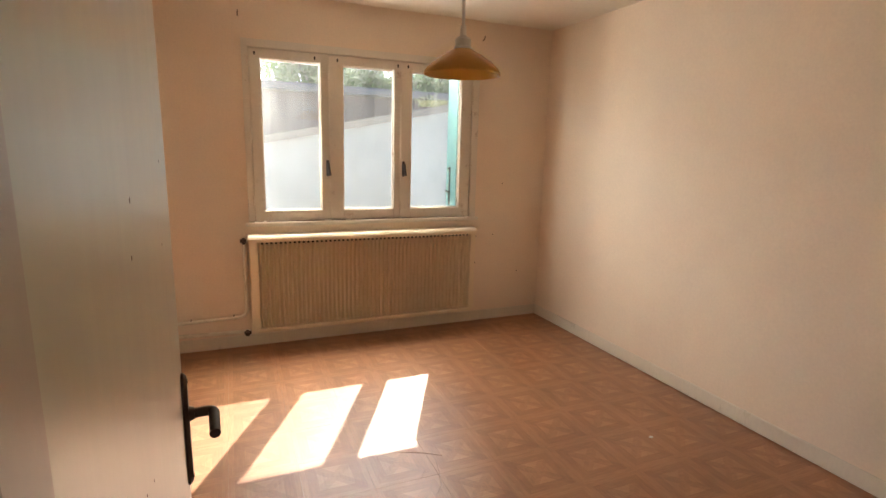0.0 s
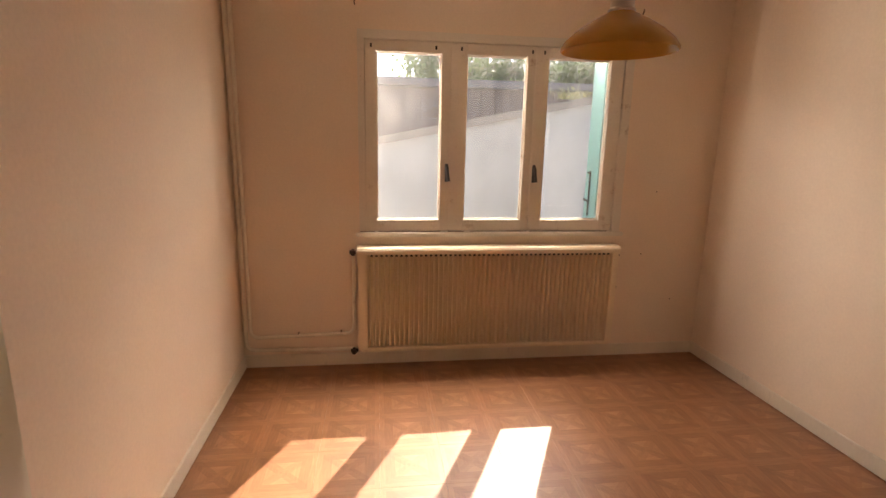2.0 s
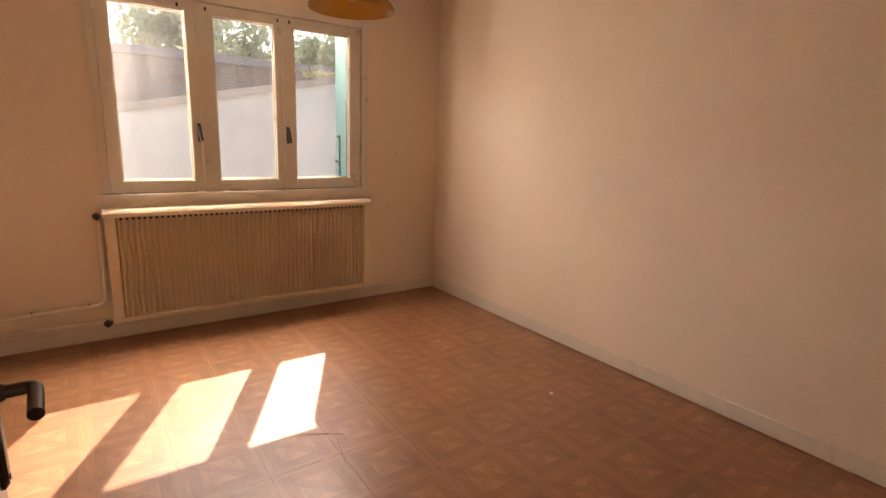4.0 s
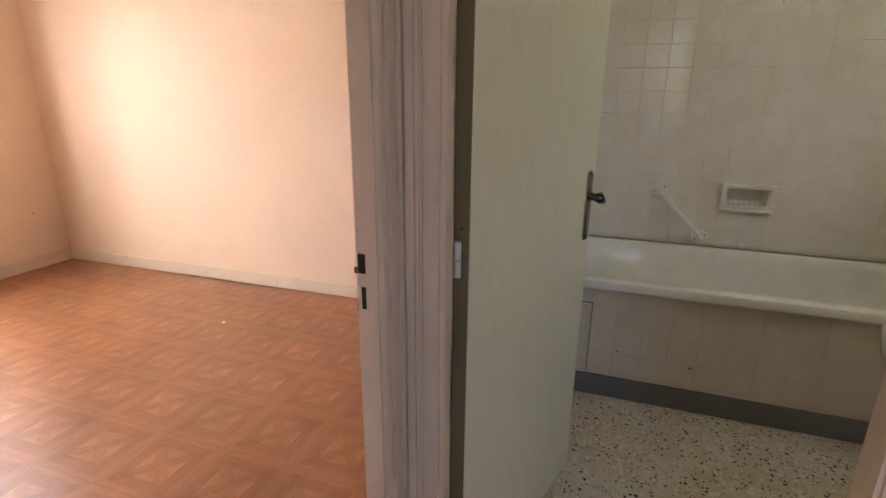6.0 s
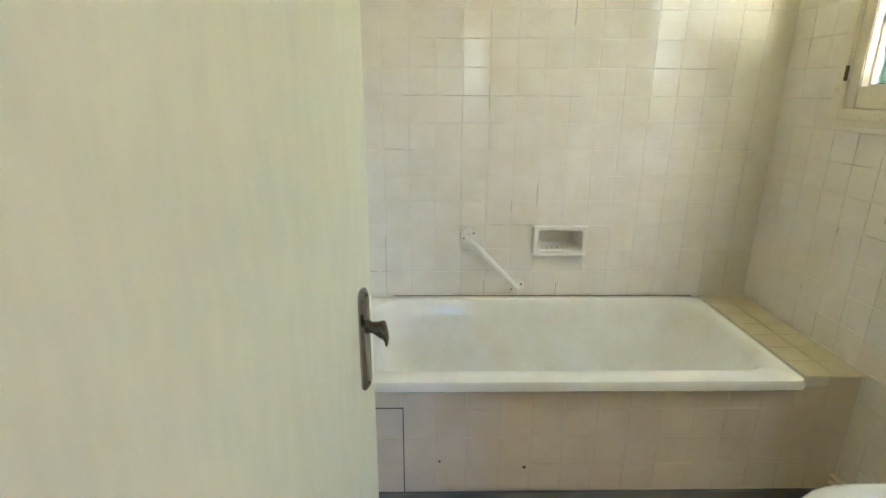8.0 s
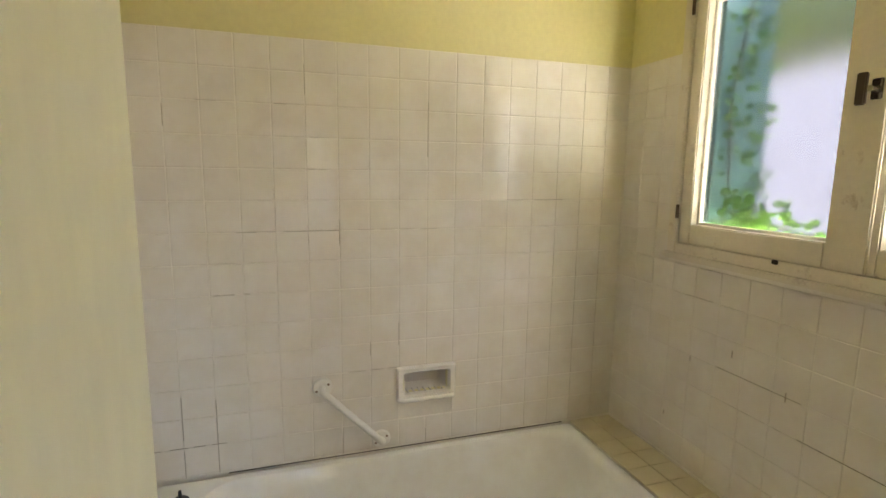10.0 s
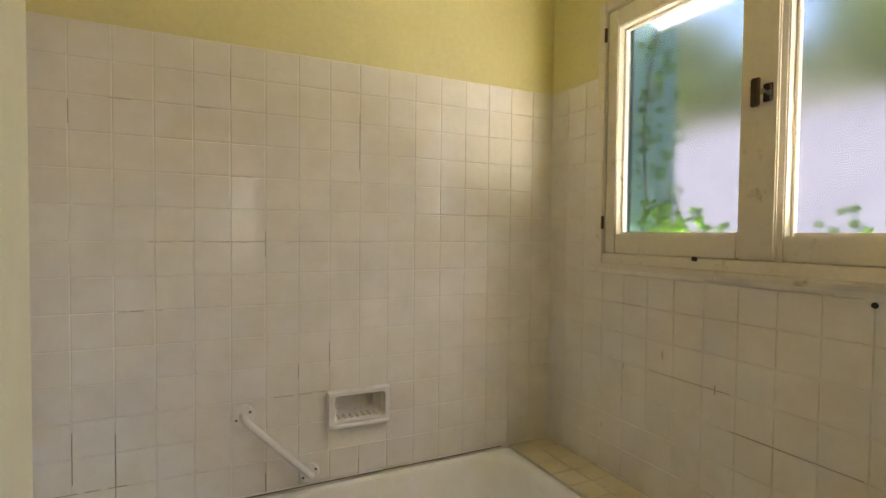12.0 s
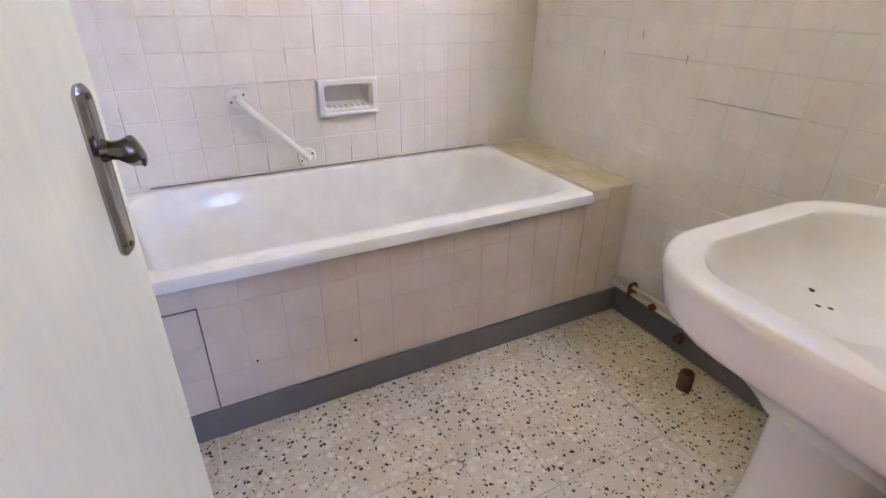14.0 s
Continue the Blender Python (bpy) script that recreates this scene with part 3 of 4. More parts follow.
win1 = thing("window_1", (-1.7, BY1, 0.9), "worn white-painted wooden three-casement window", "window", "", "structure")
Y = BY1
part("window_frame", boxes((-2.588, Y - 0.016, 0.892, -2.545, Y + 0.07, 2.165), (-0.865, Y - 0.016, 0.892, -0.805, Y + 0.07, 2.165),
                           (-2.545, Y - 0.016, 2.112, -0.865, Y + 0.07, 2.165), (-2.545, Y - 0.016, 0.892, -0.865, Y + 0.07, 0.928), bevel=0.004), WHITEWOOD, win1, "", True)
sash(win1, -2.543, -1.992, 0.930, 2.110, (-2.474, -2.070, 1.005, 2.043), Y - 0.004, Y + 0.034, WHITEWOOD, GLASS, Y + 0.03)
sash(win1, -1.988, -1.452, 0.930, 2.110, (-1.908, -1.520, 1.005, 2.043), Y - 0.004, Y + 0.034, WHITEWOOD, GLASS, Y + 0.03)
sash(win1, -1.448, -0.867, 0.930, 2.110, (-1.378, -0.960, 1.005, 2.043), Y - 0.004, Y + 0.034, WHITEWOOD, GLASS, Y + 0.03)
part("rebate", boxes((-2.546, Y + 0.035, 0.927, -2.528, Y + 0.06, 2.113), (-0.884, Y + 0.035, 0.927, -0.864, Y + 0.06, 2.113), (-2.528, Y + 0.035, 2.096, -0.884, Y + 0.06, 2.113),
                     (-2.528, Y + 0.035, 0.927, -0.884, Y + 0.06, 0.945), (-2.004, Y + 0.035, 0.945, -1.976, Y + 0.06, 2.096), (-1.464, Y + 0.035, 0.945, -1.436, Y + 0.06, 2.096)), WHITEWOOD, win1)
part("cover_strip", boxes((-2.012, Y - 0.016, 0.94, -1.972, Y - 0.004, 2.10), bevel=0.004), WHITEWOOD, win1, "", True)
part("cover_strip", boxes((-1.470, Y - 0.016, 0.94, -1.430, Y - 0.004, 2.10), bevel=0.004), WHITEWOOD, win1, "", True)
part("window_sill", boxes((-2.612, Y - 0.040, 0.897, -0.785, Y - 0.0165, 0.9245), bevel=0.006), WHITEWOOD, win1, "chipped white sill moulding", True)
# Thin brown strips along the joint below the sashes.
bm = bmesh.new()
for x0, x1, z in ((-2.585, -2.49, 0.9285), (-2.47, -2.06, 0.9295), (-2.01, -1.90, 0.9285), (-1.86, -1.47, 0.9295), (-1.45, -0.90, 0.9285)):
    box(bm, x0, Y - 0.0175, z - 0.0022, x1, Y - 0.0150, z + 0.0022)
part("rail_line", bm, BRASSY, win1, "broken rust-brown line along the lower rail")
part("outer_sill", boxes((W1X0, Y + 0.07, 0.86, W1X1, Y + 0.30, 0.905), bevel=0.006), COPING, win1, "concrete outer sill")
for hx in (-2.028, -1.445):
    bm = boxes((hx - 0.011, Y - 0.024, 1.255, hx + 0.011, Y - 0.015, 1.372), bevel=0.003)
    rod(bm, (hx, Y - 0.02, 1.345), (hx, Y - 0.045, 1.345), 0.007)
    tube(bm, [(hx, Y - 0.042, 1.352), (hx + 0.004, Y - 0.046, 1.30), (hx + 0.012, Y - 0.042, 1.262)], 0.0105, 8, 0.01)
    part("handle", bm, BLACKPAINT, win1, "dark metal casement handle", True)
for hx in (-2.505, -2.105, -1.945, -1.49, -1.41):
    part("latch_hole", boxes((hx - 0.006, Y - 0.006, 2.065, hx + 0.006, Y - 0.003, 2.088), bevel=0.002), DARKGAP, win1, "dark mortised latch")
for hx in (-2.548, -0.866):
    for hz in (1.05, 1.52, 1.98):
        bm = bmesh.new()
        rod(bm, (hx, Y - 0.012, hz), (hx, Y - 0.012, hz + 0.055), 0.007)
        part("hinge", bm, WHITEWOOD, win1, "rust-stained painted hinge", True)

win2 = thing("window_2", (-0.92, 0.0, 1.37), "worn white wooden two-casement window with textured glass", "window", "", "structure")
part("window_frame", boxes((-1.552, 0.016, 1.36, -1.51, -0.07, 2.352), (-0.338, 0.016, 1.36, -0.296, -0.07, 2.352), (-1.51, 0.016, 2.312, -0.338, -0.07, 2.352), (-1.51, 0.016, 1.36, -0.338, -0.07, 1.398), bevel=0.004), WHITEWOOD, win2, "", True)
sash(win2, -0.950, -0.340, 1.40, 2.31, (-0.870, -0.392, 1.470, 2.238), 0.006, -0.060, WHITEWOOD, FROST, -0.045)
sash(win2, -1.508, -0.970, 1.40, 2.31, (-1.445, -1.000, 1.470, 2.238), 0.002, -0.060, WHITEWOOD, FROST, -0.045)
part("rebate", boxes((-1.512, -0.061, 1.396, -1.494, -0.08, 2.314), (-0.356, -0.061, 1.396, -0.337, -0.08, 2.314), (-1.494, -0.061, 2.296, -0.356, -0.08, 2.314),
                     (-1.494, -0.061, 1.396, -0.356, -0.08, 1.414), (-0.982, -0.061, 1.414, -0.94, -0.08, 2.296)), WHITEWOOD, win2)
part("cover_strip", boxes((-0.985, 0.018, 1.402, -0.945, 0.006, 2.308), bevel=0.004), WHITEWOOD, win2, "", True)
part("window_sill", boxes((-1.57, 0.03, 1.340, -0.285, 0.0, 1.362), bevel=0.005), WHITEWOOD, win2, "chipped white sill strip", True)
bm = boxes((-0.972, 0.018, 1.835, -0.945, 0.023, 1.885), bevel=0.002)
rod(bm, (-0.957, 0.02, 1.86), (-0.957, 0.045, 1.86), 0.008)
part("latch_plate", bm, CHROME, win2, "chrome latch plate", True)
part("handle", boxes((-0.950, 0.038, 1.822, -0.926, 0.05, 1.900), bevel=0.003), DARKMETAL, win2, "dark brown latch handle", True)
part("weep_block", boxes((-0.755, 0.018, 1.388, -0.735, 0.024, 1.402), bevel=0.002), DARKGAP, win2, "dark drain hole plug")
for hz in (1.49, 2.2):
    bm = bmesh.new()
    rod(bm, (-0.339, 0.018, hz), (-0.339, 0.018, hz + 0.05), 0.006)
    part("hinge", bm, DARKMETAL, win2, "rusty hinge", True)


# ---- bedroom things ----
def radiator(x0, x1, z0, z1, yf, yb):
    ob = thing("radiator", ((x0 + x1) / 2, yb, z0), "cream enamelled ribbed panel radiator hung below the window", "radiator")
    part("back_panel", boxes((x0 + 0.03, yf + 0.046, z0 + 0.02, x1 - 0.03, yb, z1 - 0.05), bevel=0.004), RADP, ob)
    part("side_panel", boxes((x0, yf + 0.002, z0 + 0.012, x0 + 0.058, yb - 0.008, z1 - 0.032), bevel=0.006), RADP, ob, "", True)
    part("side_panel", boxes((x1 - 0.05, yf + 0.002, z0 + 0.012, x1, yb - 0.008, z1 - 0.032), bevel=0.006), RADP, ob, "", True)
    prof = [(yf - 0.004, z1 - 0.045), (yf - 0.008, z1 - 0.02), (yf + 0.002, z1 - 0.004), (yf + 0.02, z1), (yb, z1), (yb, z1 - 0.045)]
    bm = bmesh.new()
    loft(bm, [[(x, y, z) for y, z in prof] for x in (x0 - 0.004, x1 + 0.004)], True, True)
    part("top_rail", bm, RADP, ob, "rounded cream top casing")
    part("bottom_rail", boxes((x0 + 0.02, yf - 0.003, z0, x1 - 0.02, yb - 0.01, z0 + 0.026), bevel=0.005), RADP, ob, "", True)
    first, n = x0 + 0.072, 52
    pitch = (x1 - 0.062 - first) / (n - 1)
    bm = bmesh.new()
    ring = [(math.cos(a) * 0.0088, -math.sin(a) * 0.040) for a in [math.pi * k / 6 for k in range(7)]]
    h = z1 - 0.052 - z0 - 0.03
    loft(bm, [[(x, y, z) for x, y in ring] for z in (0.0, h)], True, True)
    me = mesh_of("rib", bm, RADP, True)
    for k in range(n):
        o = new("rib", me)
        o.parent = ob
        o.location = Vector((first + pitch * k, yf + 0.047, z0 + 0.03)) - ob.location
    bm = bmesh.new()
    for k in range(n - 1):
        xs = first + pitch * (k + 0.5)
        box(bm, xs - 0.0075, yf + 0.0045, z1 - 0.060, xs + 0.0075, yf + 0.0095, z1 - 0.0465)
    part("air_slots", bm, DARKGAP, ob, "row of dark air slots under the top casing")
    for z in (z1 - 0.07, z1 - 0.3):
        bm = bmesh.new()
        rod(bm, (x1 + 0.001, yf + 0.03, z), (x1 + 0.012, yf + 0.03, z), 0.008)
        part("bleed_plug", bm, BRASSY, ob, "small brass bleed plug", True)
    return ob


RX0, RX1, RZ0, RZ1, RYF = -2.600, -0.832, 0.128, 0.838, 5.495
radiator(RX0, RX1, RZ0, RZ1, RYF, 5.59)


def heating_pipe(pts, label):
    bm = bmesh.new()
    tube(bm, pts, 0.0125, 12, 0.055)
    return solid("heating_pipe", bm, PIPEP, label, "pipe", "heating pipes", "", True)


heating_pipe([(-3.303, 2.6, 2.36), (-3.303, 5.555, 2.36), (-3.303, 5.565, 0.222), (-2.632, 5.565, 0.240), (-2.628, 5.565, 0.80), (-2.598, 5.54, 0.80)], "cream painted heating pipe in the corner beside the radiator")
heating_pipe([(-3.336, 2.6, 2.40), (-3.336, 5.572, 2.40), (-3.336, 5.572, 0.135), (-2.61, 5.572, 0.122)], "cream painted return pipe low along the wall")
for i, (nm, lab, at) in enumerate((("radiator_valve", "rusty angle valve at the foot of the radiator", (-2.634, 5.56, 0.115)), ("radiator_valve", "small dark valve at the top of the radiator", (-2.632, 5.55, 0.80)))):
    bm = bmesh.new()
    rod(bm, (at[0] - 0.022, at[1], at[2]), (at[0] + 0.026, at[1], at[2]), 0.013)
    rod(bm, (at[0], at[1], at[2]), (at[0], at[1] - 0.035, at[2]), 0.012, 0.016)
    rod(bm, (at[0], at[1], at[2] - 0.024), (at[0], at[1], at[2] + 0.02), 0.010)
    solid(nm, bm, DARKMETAL, lab, "valve", "", "", True)
for x, z in ((-3.0, 0.240), (-2.72, 0.248), (-3.303, 1.20)):
    solid("pipe_clip", boxes((x - 0.004, 5.558, z - 0.004, x + 0.004, 5.599, z + 0.004), bevel=0.002), BRASSY, "small rusty pipe clip on the wall", "pipe clip", "pipe clips")

# pendant lamp
LX, LY, LZ = -1.867, 3.60, 1.752
lamp = thing("pendant_lamp", (LX, LY, LZ), "amber lacquered cone pendant lamp hanging on a cord", "lamp")
bm = bmesh.new()
lathe(bm, (LX, LY, LZ), [(0.142, 0.0), (0.1445, 0.003), (0.1435, 0.009), (0.134, 0.024), (0.108, 0.047), (0.070, 0.072), (0.036, 0.090), (0.031, 0.094), (0.029, 0.087), (0.067, 0.069), (0.105, 0.043), (0.130, 0.020), (0.139, 0.005), (0.142, 0.0)], 56)
part("shade", bm, AMBER, lamp, "amber cone shade", True)
bm = bmesh.new()
lathe(bm, (LX, LY, LZ), [(0.0, 0.086), (0.033, 0.088), (0.034, 0.098), (0.029, 0.103), (0.029, 0.126), (0.024, 0.132), (0.012, 0.140), (0.010, 0.175), (0.0, 0.176)], 28)
part("lamp_holder", bm, PLASTICW, lamp, "cream plastic lamp holder", True)
bm = bmesh.new()
lathe(bm, (LX, LY, LZ), [(0.0, 0.03), (0.018, 0.034), (0.02, 0.06), (0.018, 0.088), (0.0, 0.089)], 18)
part("socket", bm, PLASTICW, lamp, "empty white bulb socket", True)
bm = bmesh.new()
tube(bm, [(LX, LY, LZ + 0.17), (LX - 0.004, LY, LZ + 0.3), (LX + 0.004, LY + 0.003, LZ + 0.5), (LX, LY, BH - 0.02)], 0.0065, 8, 0.05)
part("cord", bm, PLASTICW, lamp, "cream twisted cord", True)
bm = bmesh.new()
lathe(bm, (LX, LY, BH), [(0.0, -0.05), (0.02, -0.048), (0.04, -0.02), (0.045, -0.001), (0.0, -0.001)], 24)
part("ceiling_rose", bm, PLASTICW, lamp, "", True)

# nails, specks and marks
for at, lab in (((-2.60, 5.597, 2.30), "old rusty curtain nail in the wall"), ((-0.79, 5.597, 2.325), "old rusty curtain hook in the wall")):
    bm = bmesh.new()
    tube(bm, [at, (at[0], at[1] - 0.03, at[2] + 0.004), (at[0] + 0.002, at[1] - 0.034, at[2] + 0.03)], 0.0035, 6, 0.004)
    solid("nail", bm, BRASSY, lab, "nail", "nails")
for at in ((-0.62, 5.599, 0.76), (-0.36, 5.599, 0.42), (-0.55, 5.599, 1.2)):
    bm = bmesh.new()
    rod(bm, at, (at[0], at[1] - 0.006, at[2]), 0.0045, 0.003, 8)
    solid("wall_plug", bm, BRASSY, "small brown screw plug in the wall", "wall plug", "wall plugs")
bm = bmesh.new()
bmesh.ops.create_icosphere(bm, subdivisions=1, radius=0.011, matrix=Matrix.Translation((-0.695, 3.595, 0.004)) @ Matrix.Diagonal((1.2, 0.8, 0.5, 1)))
solid("plaster_crumb", bm, PLASTICW, "tiny white plaster crumb on the vinyl floor", "crumb")


# ---- bathroom things ----
def bathtub():
    z = 0.555
    ob = thing("bathtub", (-0.37, 1.03, 0.1), "white enamelled bathtub built in against the tiles", "bathtub")
    bm = bmesh.new()
    X0, X1, Y0, Y1 = -0.732, -0.012, 0.212, 1.862
    o = lambda d, h, r: [(x, y, h) for x, y in round_rect(X0 + d, Y0 + d, X1 - d, Y1 - d, r, 8)]

    def inner(a, b, c, d, r, h):
        return [(x, y, h) for x, y in round_rect(X0 + a, Y0 + b, X1 - c, Y1 - d, r, 8)]

    loft(bm, [o(0.012, z - 0.045, 0.02), o(0.002, z - 0.036, 0.024), o(0.0, z - 0.018, 0.026), o(0.006, z - 0.004, 0.026), o(0.016, z, 0.026),
              inner(0.055, 0.032, 0.024, 0.15, 0.11, z - 0.001), inner(0.078, 0.045, 0.034, 0.165, 0.12, z - 0.006), inner(0.092, 0.06, 0.045, 0.178, 0.125, z - 0.03),
              inner(0.105, 0.10, 0.06, 0.19, 0.13, z - 0.10), inner(0.125, 0.19, 0.085, 0.21, 0.13, z - 0.24), inner(0.15, 0.28, 0.11, 0.235, 0.12, z - 0.34),
              inner(0.19, 0.36, 0.15, 0.28, 0.10, z - 0.385), inner(0.26, 0.50, 0.22, 0.36, 0.06, z - 0.395)], False, True)
    part("tub_body", bm, ENAMEL, ob, "", True)
    bm = bmesh.new()
    rod(bm, (-0.37, 1.52, z - 0.3935), (-0.37, 1.52, z - 0.391), 0.032, seg=24)
    part("drain_ring", bm, CHROME, ob, "chrome drain ring", True)
    return ob


bathtub()
bm = bmesh.new()
lathe(bm, (-0.135, 1.757, 0.5555), [(0.0, 0.0), (0.026, 0.0), (0.027, 0.006), (0.02, 0.012), (0.006, 0.014), (0.005, 0.04), (0.0, 0.042)], 22)
solid("bath_plug", bm, BLACKR, "black rubber bath plug on the tub rim", "bath plug", "", "", True)

tap = thing("bath_tap", (-0.37, 1.762, 0.555), "chrome bath tap on the rim of the tub", "tap")
bm = bmesh.new()
rod(bm, (-0.44, 1.765, 0.60), (-0.30, 1.765, 0.60), 0.02, seg=18)
for x in (-0.43, -0.31):
    rod(bm, (x, 1.765, 0.554), (x, 1.765, 0.60), 0.013)
    rod(bm, (x, 1.765, 0.554), (x, 1.765, 0.562), 0.026, 0.022)
part("tap_body", bm, CHROME, tap, "", True)
for x in (-0.45, -0.29):
    s = -1 if x < -0.37 else 1
    bm = bmesh.new()
    rod(bm, (x, 1.765, 0.60), (x + s * 0.035, 1.765, 0.605), 0.017, 0.021, 10)
    rod(bm, (x + s * 0.012, 1.765, 0.615), (x + s * 0.012, 1.765, 0.64), 0.009, 0.012)
    part("tap_handle", bm, CHROME, tap, "", True)
bm = bmesh.new()
tube(bm, [(-0.40, 1.765, 0.605), (-0.43, 1.725, 0.625), (-0.51, 1.70, 0.612), (-0.535, 1.69, 0.565)], 0.012, 12, 0.02)
part("spout", bm, CHROME, tap, "chrome spout", True)

# grab bar
bar = thing("grab_bar", (0.0, 1.17, 0.6), "white slanted plastic grab bar screwed to the tiles", "grab bar")
A, B = (-0.045, 1.283, 0.838), (-0.045, 1.062, 0.606)
bm = bmesh.new()
tube(bm, [(-0.012, 1.283, 0.842), A, B, (-0.012, 1.062, 0.602)], 0.0125, 14, 0.025)
part("bar", bm, PLASTICW, bar, "", True)
for c in ((1.283, 0.842), (1.062, 0.602)):
    bm = bmesh.new()
    rod(bm, (-0.0035, c[0], c[1]), (-0.012, c[0], c[1]), 0.038, 0.033, 28)
    fl = part("flange", bm, PLASTICW, bar, "", True)
    for dy, dz in ((0.022, -0.012), (-0.022, 0.012)):
        bm = bmesh.new()
        rod(bm, (-0.0115, c[0] + dy, c[1] + dz), (-0.0135, c[0] + dy, c[1] + dz), 0.0045, seg=8)
        part("screw", bm, BRASSY, fl)

# soap dish
soap = thing("soap_dish", (0.0, 0.88, 0.75), "white ceramic soap dish set among the tiles", "soap dish")
SY0, SY1, SZ0, SZ1 = 0.758, 1.0, 0.747, 0.889
bm = bmesh.new()
yz = lambda y0, z0, y1, z1, r, x: [(x, a, b) for a, b in round_rect(y0, z0, y1, z1, r, 5)]
loft(bm, [yz(SY0, SZ0, SY1, SZ1, 0.008, -0.003), yz(SY0, SZ0, SY1, SZ1, 0.008, -0.014), yz(SY0 + 0.006, SZ0 + 0.006, SY1 - 0.006, SZ1 - 0.006, 0.01, -0.022),
          yz(SY0 + 0.022, SZ0 + 0.026, SY1 - 0.022, SZ1 - 0.02, 0.012, -0.022), yz(SY0 + 0.027, SZ0 + 0.031, SY1 - 0.027, SZ1 - 0.025, 0.014, -0.014), yz(SY0 + 0.034, SZ0 + 0.036, SY1 - 0.034, SZ1 - 0.03, 0.016, 0.035), yz(SY0 + 0.042, SZ0 + 0.044, SY1 - 0.042, SZ1 - 0.036, 0.02, 0.072)], False, True)
part("dish_body", bm, PORCELAIN, soap, "", True)
bm = bmesh.new()
tube(bm, [(-0.02, SY1 - 0.012, SZ0 + 0.012), (-0.036, SY1 - 0.02, SZ0 + 0.014), (-0.036, SY0 + 0.02, SZ0 + 0.014), (-0.02, SY0 + 0.012, SZ0 + 0.012)], 0.009, 10, 0.012)
part("front_lip", bm, PORCELAIN, soap, "rounded front lip", True)
for k in range(7):
    y = SY0 + 0.05 + k * 0.0235
    bm = boxes((-0.012, y, SZ0 + 0.033, 0.03, y + 0.008, SZ0 + 0.0395), bevel=0.002)
    part("drain_rib", bm, PORCELAIN, soap)

# wash basin on its pedestal
BZ = 0.852
basin = thing("wash_basin", (-1.72, 0.655, 0.0), "white porcelain wash basin on a pedestal", "wash basin")
bm = bmesh.new()
bx0, bx1, by0, by1 = -1.928, -1.500, 0.375, 0.942
br = lambda d, r, h: [(x, y, h) for x, y in round_rect(bx0 + d * 0.2, by0 + d, bx1 - d, by1 - d, (0.03, r, r, 0.03), 8)]
bi = lambda a, f, s, r, h: [(x, y, h) for x, y in round_rect(bx0 + a, by0 + s, bx1 - f, by1 - s, (r * 0.6, r, r, r * 0.6), 8)]
lift = lambda ring: [(x, y, h + 0.016 * (x - bx0) / (bx1 - bx0)) for x, y, h in ring]   # the underside rises to the front
loft(bm, [br(0.17, 0.03, BZ - 0.235), lift(br(0.14, 0.06, BZ - 0.205)), lift(br(0.09, 0.10, BZ - 0.152)), lift(br(0.045, 0.16, BZ - 0.118)), lift(br(0.018, 0.16, BZ - 0.098)), lift(br(0.006, 0.16, BZ - 0.078)), br(0.0, 0.16, BZ - 0.014),
          br(0.0015, 0.16, BZ - 0.005), br(0.005, 0.16, BZ - 0.001), br(0.011, 0.16, BZ), bi(0.115, 0.050, 0.050, 0.11, BZ - 0.002), bi(0.119, 0.055, 0.055, 0.11, BZ - 0.007),
          bi(0.121, 0.064, 0.066, 0.11, BZ - 0.030), bi(0.124, 0.090, 0.105, 0.11, BZ - 0.068), bi(0.128, 0.14, 0.16, 0.08, BZ - 0.092), bi(0.110, 0.20, 0.24, 0.02, BZ - 0.100)], True, True)
part("bowl", bm, PORCELAIN, basin, "", True)
bm = bmesh.new()
pr = lambda w, dp, r, h, cx=-1.75: [(x, y, h) for x, y in round_rect(cx - dp, 0.655 - w, cx + dp, 0.655 + w, r, 6)]
loft(bm, [pr(0.125, 0.12, 0.07, 0.0), pr(0.125, 0.12, 0.07, 0.02), pr(0.112, 0.108, 0.065, 0.04), pr(0.096, 0.094, 0.06, 0.25), pr(0.086, 0.086, 0.06, 0.45), pr(0.082, 0.085, 0.06, 0.655)], True, True)
part("pedestal", bm, PORCELAIN, basin, "white porcelain pedestal", True)
bm = bmesh.new()
lathe(bm, (-1.78, 0.65, BZ - 0.0995), [(0.0, 0.002), (0.018, 0.002), (0.022, 0.0)], 20)
part("drain_ring", bm, CHROME, basin, "chrome drain ring", True)
for k, (x, y, r) in enumerate(((-1.628, 0.633, 0.006), (-1.663, 0.671, 0.003), (-1.676, 0.662, 0.003))):
    bm = bmesh.new()
    bmesh.ops.create_icosphere(bm, subdivisions=1, radius=r, matrix=Matrix.Translation((x, y, BZ - 0.088)) @ Matrix.Diagonal((1.6, 1, 0.4, 1)))
    part("dirt_speck", bm, BLACKR, basin, "dark speck of dirt")

# pipes at the foot of the window wall
for z in (0.124, 0.155):
    bm = bmesh.new()
    tube(bm, [(-0.69, 0.026, z + 0.004), (-1.30, 0.026, z)], 0.0085, 10)
    solid("water_pipe", bm, TRIM, "cream painted water pipe above the grey skirting", "pipe", "water pipes", "", True)
for x in (-0.80, -1.16):
    solid("pipe_clip", boxes((x - 0.01, 0.0, 0.108, x + 0.01, 0.038, 0.170), bevel=0.004), BRASSY, "rusty clip round the water pipes", "pipe clip", "pipe clips")
bm = bmesh.new()
rod(bm, (-0.905, 0.026, 0.128), (-0.93, 0.035, 0.122), 0.014)
solid("pipe_nut", bm, BRASSY, "rusty nut on the water pipe", "pipe nut")
